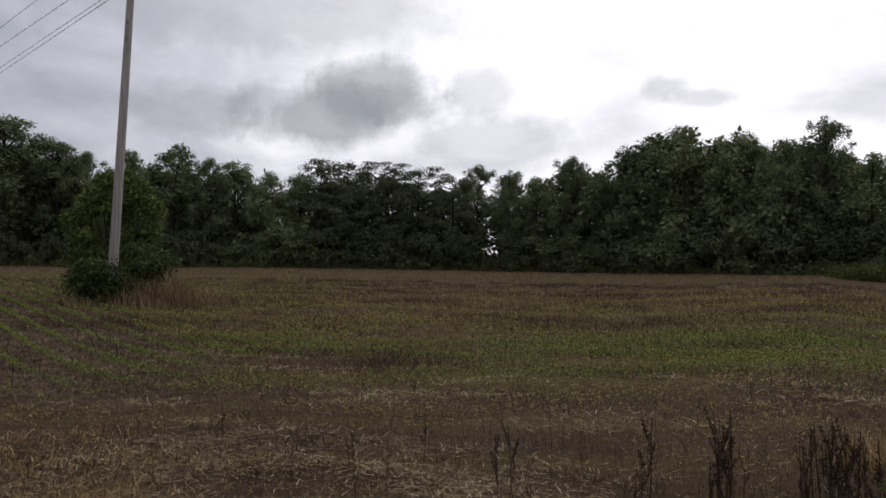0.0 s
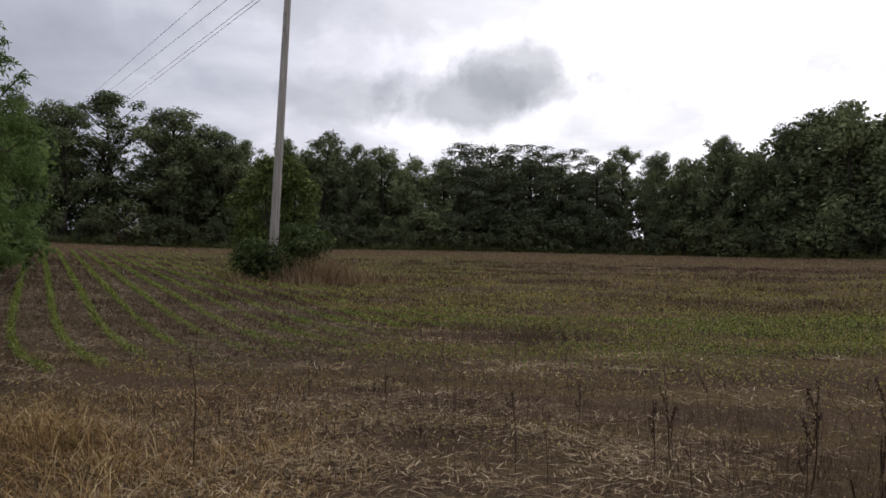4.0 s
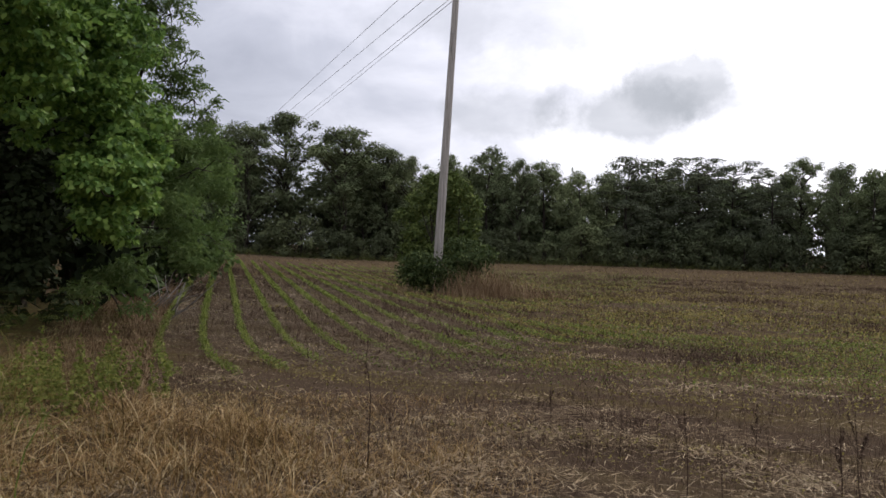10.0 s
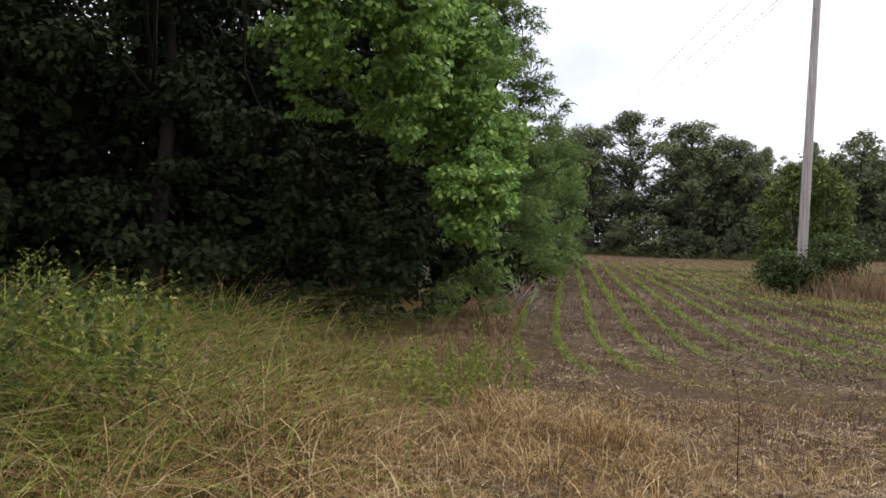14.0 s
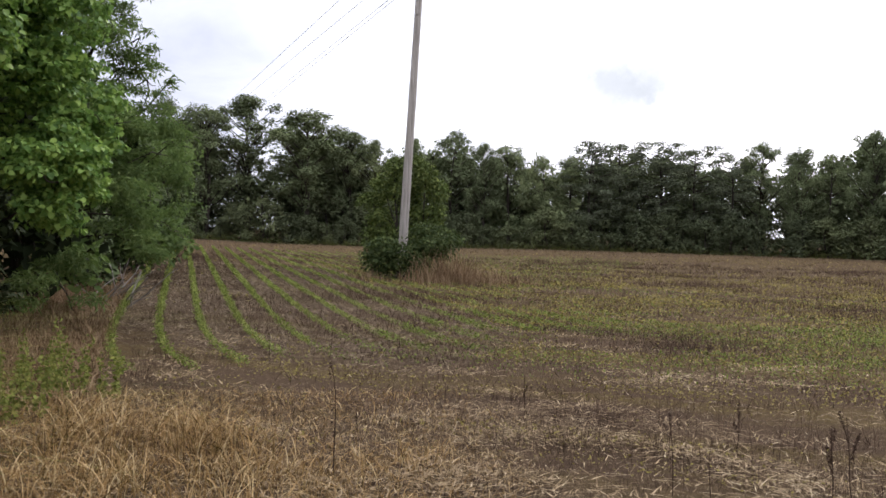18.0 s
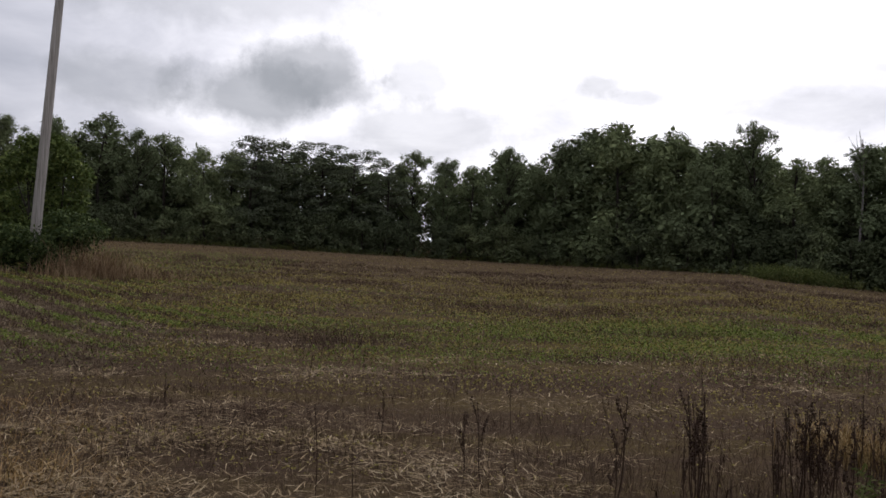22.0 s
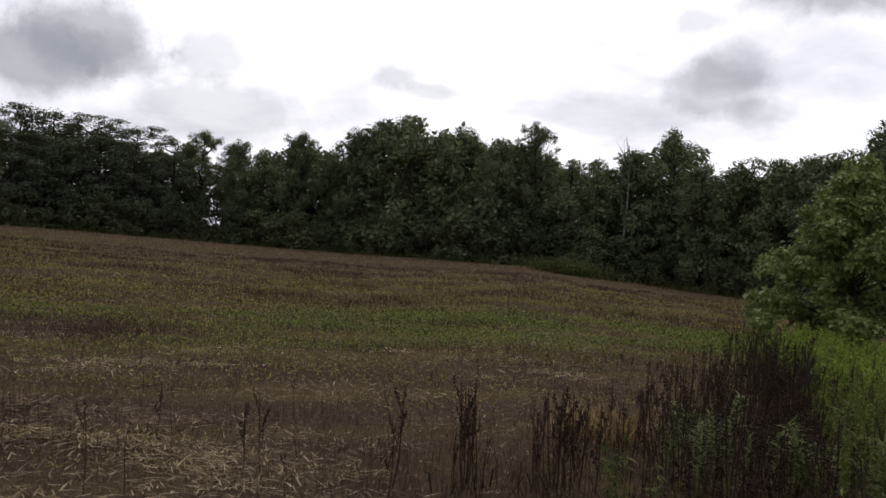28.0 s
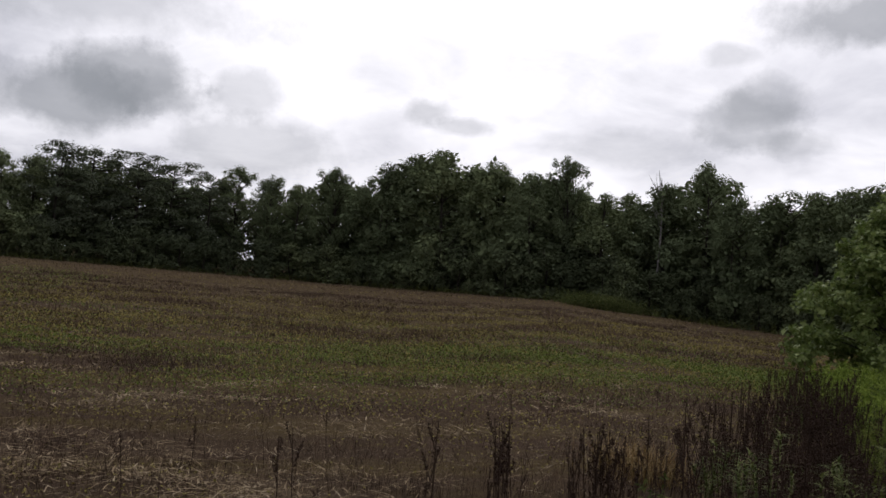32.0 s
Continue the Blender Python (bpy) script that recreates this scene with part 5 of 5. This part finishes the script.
    stuff("leafy_weeds", mesh_of("leafy_weeds", v, f, MAT["olive_leaf"]), "leafy green weeds in front of the dark thicket", "weeds")

    # brambles at the thicket's near end
    a, d = np.radians(rng.uniform(-84, -69.5, 220)), rng.uniform(5.4, 7.2, 220)
    x, y = d * np.sin(a), d * np.cos(a)
    keep = rng.random(220) < np.clip(sheet_noise(x, y, 1.2, 7) * 1.6 - 0.15, 0, 1)
    x, y = x[keep], y[keep]
    v, f = weed_plants(rng, grounded(x, y), rng.uniform(0.7, 1.25, len(x)), 0.07, 40, 0.2, "lobed", 0.5)
    stuff("brambles", mesh_of("brambles", v, f, MAT["pole_leaf"]), "dark green brambles at the end of the thicket", "brambles")


make_near_grass()


# ---- dead seed stalks and weeds ----
def stalk_mesh(seed, height, heads):
    """A dead upright stem with its side shoots and its clusters of seed."""
    rng = np.random.default_rng(seed)
    lean = rng.normal(0, 0.09, 2) * height
    top = np.array([lean[0], lean[1], height])
    stem = [limb(rng, (0, 0, -0.03), top, 0.006, 0.003, 0.04, 6, 5)]
    at, out = [], []
    tips = [(top * 0.32, top)]
    for i in range(heads):
        u = rng.uniform(0.35, 0.75)
        a = rng.uniform(0, 2 * math.pi)
        root = top * u
        e = root + np.array([math.cos(a) * 0.10, math.sin(a) * 0.10, rng.uniform(0.18, 0.42)]) * height
        stem.append(limb(rng, root, e, 0.004, 0.002, 0.06, 4, 4))
        tips.append((root + (e - root) * 0.35, e))
    for a, b in tips:
        n = 56
        u = rng.random(n)
        p = a + (b - a) * u[:, None]
        d = unit(rng.normal(0, 1, (n, 3)) + np.array([0, 0, 0.6]))
        at.append(p + d * 0.008), out.append(d)
    at, out = np.concatenate(at), np.concatenate(out)
    v, f = leaves(rng, at, out, rng.uniform(0.012, 0.024, len(at)), "diamond", 0.6, -0.6)
    return join(stem), (v, f)


def make_stalks():
    rng = np.random.default_rng(300)
    masters, shapes = [], []
    for i in range(7):
        st, hd = stalk_mesh(310 + i, 0.62 + 0.07 * i, (2, 3, 1, 4, 2, 0, 3)[i])
        shapes.append((st, hd))
        masters.append((mesh_of("stem", *st, MAT["dark_seed"], True), mesh_of("seed_head", *hd, MAT["dark_seed"]), 0.62 + 0.07 * i))
    built = {}

    def put(x, y, h, which):
        which %= 7
        k = h / masters[which][2]
        m = pose(x, y, gz(x, y), 0, 0, rng.uniform(0, 360)) @ Matrix.Diagonal((k, k, k, 1))
        if which in built:
            ob = copy_thing(built[which], Matrix())
        else:
            ob = tagged(new("dead_weed_stalk"), "dead dark brown weed stalk with seed clusters", "dead weed", "dead weed stalks")
            part_of(ob, "stem", masters[which][0])
            tagged(part_of(ob, "seed_head", masters[which][1]), kind="stuff")
            built[which] = ob
        ob.matrix_basis = m

    put(-2.53, 4.55, 0.72, 5)
    # clumps along the near edge of the field, thickening into the weeds
    n = 0
    for cx, cy, count, wide in ((1.68, 4.85, 15, 0.10), (2.22, 4.75, 26, 0.13), (1.15, 4.9, 3, 0.25), (2.75, 5.0, 6, 0.18), (0.45, 5.0, 3, 0.3), (-0.5, 4.9, 2, 0.2), (3.4, 5.1, 7, 0.22)):
        for _ in range(count):
            put(rng.normal(cx, wide), rng.normal(cy, wide), rng.uniform(0.28, 0.66), n)
            n += 1
    while n < 205:
        x, y = rng.uniform(2.2, 10), rng.uniform(3.6, 11)
        w = weedy_side(x, y)
        if w < 0.35 or rng.random() > min(1, (w - 0.25) * 0.9) * (1 if x < 0.93 * y else 0.28) or not 4.2 < math.hypot(x, y) < 11:
            continue
        put(x, y, rng.uniform(0.42, 0.84) * (0.8 if math.hypot(x, y) < 5.6 or x > 0.93 * y else 1), n)
        n += 1
    packed = []
    count = 0
    while count < 420:
        x, y = rng.uniform(2.6, 10.5), rng.uniform(3.4, 10.5)
        w = weedy_side(x, y)
        if w < 0.5 or rng.random() > min(1, (w - 0.3) * 0.8) * (1 if x < 0.93 * y else 0.28) or not 4.4 < math.hypot(x, y) < 13:
            continue
        st, hd = shapes[count % 7]
        k = rng.uniform(0.42, 0.84) * (0.8 if x > 0.93 * y else 1) / (0.62 + 0.07 * (count % 7))
        a = rng.uniform(0, 6.28)
        turn = np.array([[math.cos(a), math.sin(a), 0], [-math.sin(a), math.cos(a), 0], [0, 0, 1]]) * k
        tris = np.concatenate([st[1][:, [0, 1, 2]], st[1][:, [0, 2, 3]]])
        off = np.array([x, y, gz(x, y)])
        packed += [(st[0] @ turn + off, tris), (hd[0] @ turn + off, hd[1])]
        count += 1
    stuff("dead_stalks", mesh_of("dead_stalks", *join(packed), MAT["dark_seed"]), "dark dead seed stalks crowded among the weeds", "dead weeds")
    for i in range(60):
        a, d = rng.uniform(-38, 32), 6 * 4 ** rng.random()
        put(*polar(a, d), rng.uniform(0.16, 0.36), i)


make_stalks()


def make_right_weeds():
    rng = np.random.default_rng(400)
    # leafy green weeds low among the dead stalks
    x, y = rng.uniform(1.5, 12, 11000), rng.uniform(2.5, 13, 11000)
    w = weedy_side(x, y)
    keep = (np.hypot(x, y) > 3.6) & (rng.random(len(x)) < np.clip((w - 0.5) * 0.6, 0, 0.35) * np.clip(sheet_noise(x, y, 1.9, 2) * 3.4 - 1.6, 0, 1))
    x, y = x[keep], y[keep]
    v, f = weed_plants(rng, grounded(x, y), (0.25 + 0.45 * sheet_noise(x, y, 1.2, 5)) * rng.uniform(0.6, 1.1, len(x)), 0.085, 28)
    stuff("leafy_weeds", mesh_of("leafy_weeds", v, f, MAT["weed_leaf"]), "leafy green weeds among dead stalks", "weeds")
    # single tall weeds with long drooping leaves
    plants = []
    for az, d in ((33.5, 5.9), (34.3, 5.6), (41.5, 5.6), (42.4, 6.0), (43.6, 5.7), (46.0, 6.2), (46.8, 5.5), (38.5, 6.4), (49.5, 5.9), (51.5, 6.6), (36.0, 5.3), (45.0, 7.0), (53.5, 6.0)):
        for _ in range(4):
            x, y = polar(az + rng.normal(0, 1.0), d + rng.normal(0, 0.12))
            high = rng.uniform(0.36, 0.66)
            foot = np.array([x, y, gz(x, y)])
            top = foot + np.array([*rng.normal(0, 0.06, 2), high])
            u = rng.uniform(0.35, 1.0, 44) ** 0.7
            spot = foot + (top - foot) * u[:, None]
            plants.append(blades(rng, foot[None] + rng.normal(0, 0.004, (2, 3)), np.full(2, high), np.full(2, 0.012), np.full(2, 0.05), segs=3))
            plants.append(blades(rng, spot, rng.uniform(0.03, 0.07, 44) * (0.5 + 0.8 * u), rng.uniform(0.012, 0.02, 44), rng.uniform(1.2, 2.6, 44), segs=3))
    stuff("long_leaved_weeds", mesh_of("long_leaved_weeds", *join(plants), MAT["weed_leaf"]), "green weeds with long drooping leaves among the stalks", "weeds")
    # dead stems too many to count, behind the stalks
    x, y = rng.uniform(1.8, 13, 26000), rng.uniform(2.5, 14, 26000)
    w = weedy_side(x, y)
    keep = (np.hypot(x, y) > 4.0) & (np.hypot(x, y) < 13) & (rng.random(len(x)) < np.clip((w + 0.1) * 0.6, 0, 0.7) * np.where(x < 0.93 * y, 1, 0.4) * np.clip(sheet_noise(x, y, 0.9, 6) * 2.2 - 0.4, 0.15, 1))
    x, y = x[keep], y[keep]
    v, f = blades(rng, grounded(x, y), rng.uniform(0.12, 0.55, len(x)), rng.uniform(0.004, 0.010, len(x)), rng.uniform(0.1, 1.0, len(x)), segs=2)
    stuff("dead_stems", mesh_of("dead_stems", v, f, MAT["dry_brown"]), "brown dead weed stems standing close together", "dead weeds")
    x, y = np.concatenate([rng.uniform(2.0, 11, 9000), rng.normal(1.75, 0.16, 40), rng.normal(2.12, 0.2, 60), rng.normal(2.75, 0.25, 20), rng.normal(3.3, 0.3, 20)]), np.concatenate([rng.uniform(3.2, 11, 9000), rng.normal(4.75, 0.14, 40), rng.normal(4.62, 0.16, 60), rng.normal(5.0, 0.2, 20), rng.normal(5.1, 0.25, 20)])
    w = weedy_side(x, y)
    keep = (np.hypot(x, y) > 4.0) & (np.hypot(x, y) < 11) & ((np.arange(len(x)) >= 9000) | (rng.random(len(x)) < np.clip((w - 0.2) * 0.7, 0, 0.75) * np.clip(sheet_noise(x, y, 1.3, 4) * 2.4 - 0.5, 0.1, 1)))
    x, y = x[keep], y[keep]
    v, f = blades(rng, grounded(x, y), rng.uniform(0.08, 0.36, len(x)), rng.uniform(0.005, 0.012, len(x)), rng.uniform(0.1, 1.2, len(x)), segs=2)
    stuff("dark_dead_stems", mesh_of("dark_dead_stems", v, f, MAT["dark_seed"]), "dark broken weed stems at the foot of the stalks", "dead weeds")
    # dead weeds with their withered dark leaves, thick under the stalks
    x, y = rng.uniform(2.4, 8.5, 2600), rng.uniform(3.6, 9.0, 2600)
    w = weedy_side(x, y)
    keep = (np.hypot(x, y) > 4.6) & (np.hypot(x, y) < 9) & (rng.random(len(x)) < np.clip((w - 0.35) * 0.8, 0, 0.6) * np.clip(sheet_noise(x, y, 1.6, 9) * 3 - 0.9, 0.1, 1) * np.where(x < 0.93 * y, 1, 0.3))
    x, y = x[keep], y[keep]
    v, f = weed_plants(rng, grounded(x, y), rng.uniform(0.3, 0.62, len(x)), 0.055, 34, 0.05)
    stuff("withered_weeds", mesh_of("withered_weeds", v, f, MAT["dark_seed"]), "withered dark brown weeds under the stalks", "dead weeds")
    # olive weeds that spread forward from the green stand
    x, y = rng.uniform(4.4, 12, 5200), rng.uniform(3.2, 10, 5200)
    az, d = np.degrees(np.arctan2(x, y)), np.hypot(x, y)
    keep = (az > 43.5 + 3 * (sheet_noise(x, y, 1.4, 4) - 0.5)) & (az < 60) & (d > 6.2) & (d < 11.5) & (rng.random(len(x)) < sheet_noise(x, y, 1.3, 7) * 1.3 - 0.05)
    x, y = x[keep], y[keep]
    v, f = weed_plants(rng, grounded(x, y), (0.3 + 0.4 * sheet_noise(x, y, 1.1, 3)) * rng.uniform(0.6, 1.15, len(x)), 0.075, 22)
    stuff("olive_weeds", mesh_of("olive_weeds", v, f, MAT["olive_leaf"]), "olive green weeds before the bright stand", "weeds")
    # the bright green stand before the young tree
    x, y = rng.uniform(7, 18, 9000), rng.uniform(6, 18, 9000)
    az = np.degrees(np.arctan2(x, y))
    d = np.hypot(x, y)
    keep = (az > 40.5 + 9 / np.maximum(d - 6, 1) + 3.5 * (sheet_noise(x, y, 2.0, 2) - 0.5)) & (az < 62) & (d > 11) & (d < 19.5) & (rng.random(len(x)) < 0.3 + sheet_noise(x, y, 1.1, 8))
    x, y = x[keep], y[keep]
    v, f = weed_plants(rng, grounded(x, y), (0.3 + 0.45 * sheet_noise(x, y, 1.1, 1)) * rng.uniform(0.6, 1.15, len(x)), 0.14, 16)
    stuff("goldenrod_stand", mesh_of("goldenrod_stand", v, f, MAT["stand_leaf"]), "bright green stand of tall weeds", "weeds")
    # tan tuft
    n = 1100
    x, y = rng.normal(3.42, 0.17, n), rng.normal(6.1, 0.2, n)
    v, f = blades(rng, grounded(x, y), rng.uniform(0.14, 0.40, n), np.full(n, 0.007), rng.uniform(0.1, 1.1, n))
    stuff("dry_grass_clump", mesh_of("dry_grass_clump", v, f, MAT["tan_grass"]), "tuft of tan dry grass among dark weeds", "dry grass")


make_right_weeds()


# ---- small things along the wood ----
def make_wood_details():
    rng = np.random.default_rng(500)
    x, y = polar(31.6, 72.5)
    top = 1.6 + math.tan(radians(8.9)) * 72.5 - gz(x, y)
    snag = tagged(new("dead_tree"), "bare grey dead tree standing above the wood's edge", "tree")
    wood = [limb(rng, (0, 0, -0.2), (0.2, 0, top * 0.95), 0.14, 0.03, 0.03, 8, 6)]
    part_of(snag, "trunk", mesh_of("trunk", *wood[0], MAT["cane"], True))
    for i in range(15):
        h = top * rng.uniform(0.62, 0.95)
        a = rng.uniform(0, 6.28)
        e = (math.cos(a) * rng.uniform(0.5, 1.2), math.sin(a) * rng.uniform(0.5, 1.2), min(top, h + rng.uniform(0.6, 1.8)))
        part_of(snag, "branch", mesh_of("branch", *limb(rng, (0.15, 0, h), e, 0.035, 0.008, 0.08, 4, 4), MAT["cane"], True))
    snag.location = (x, y, gz(x, y))
    # a pale green stand of tall weeds at the foot of the wood
    n = 900
    a, d = np.radians(rng.normal(28.3, 1.3, n)), rng.uniform(66, 71, n)
    x, y = d * np.sin(a), d * np.cos(a)
    v, f = weed_plants(rng, grounded(x, y), rng.uniform(0.6, 1.3, n), 0.3, 12)
    stuff("tall_weeds", mesh_of("tall_weeds", v, f, MAT["weed_leaf"]), "pale green tall weeds at the foot of the wood", "weeds")
    # a fringe of weeds all along the wood
    n = 1500
    az = rng.uniform(-38, 46, n)
    d = edge_distance(az) - rng.uniform(-0.5, 2.5, n)
    x, y = d * np.sin(np.radians(az)), d * np.cos(np.radians(az))
    v, f = weed_plants(rng, grounded(x, y), rng.uniform(0.2, 0.8, n), 0.28, 8)
    stuff("weed_fringe", mesh_of("weed_fringe", v, f, MAT["fringe_leaf"]), "fringe of weeds where the field meets the wood", "weeds")


make_wood_details()
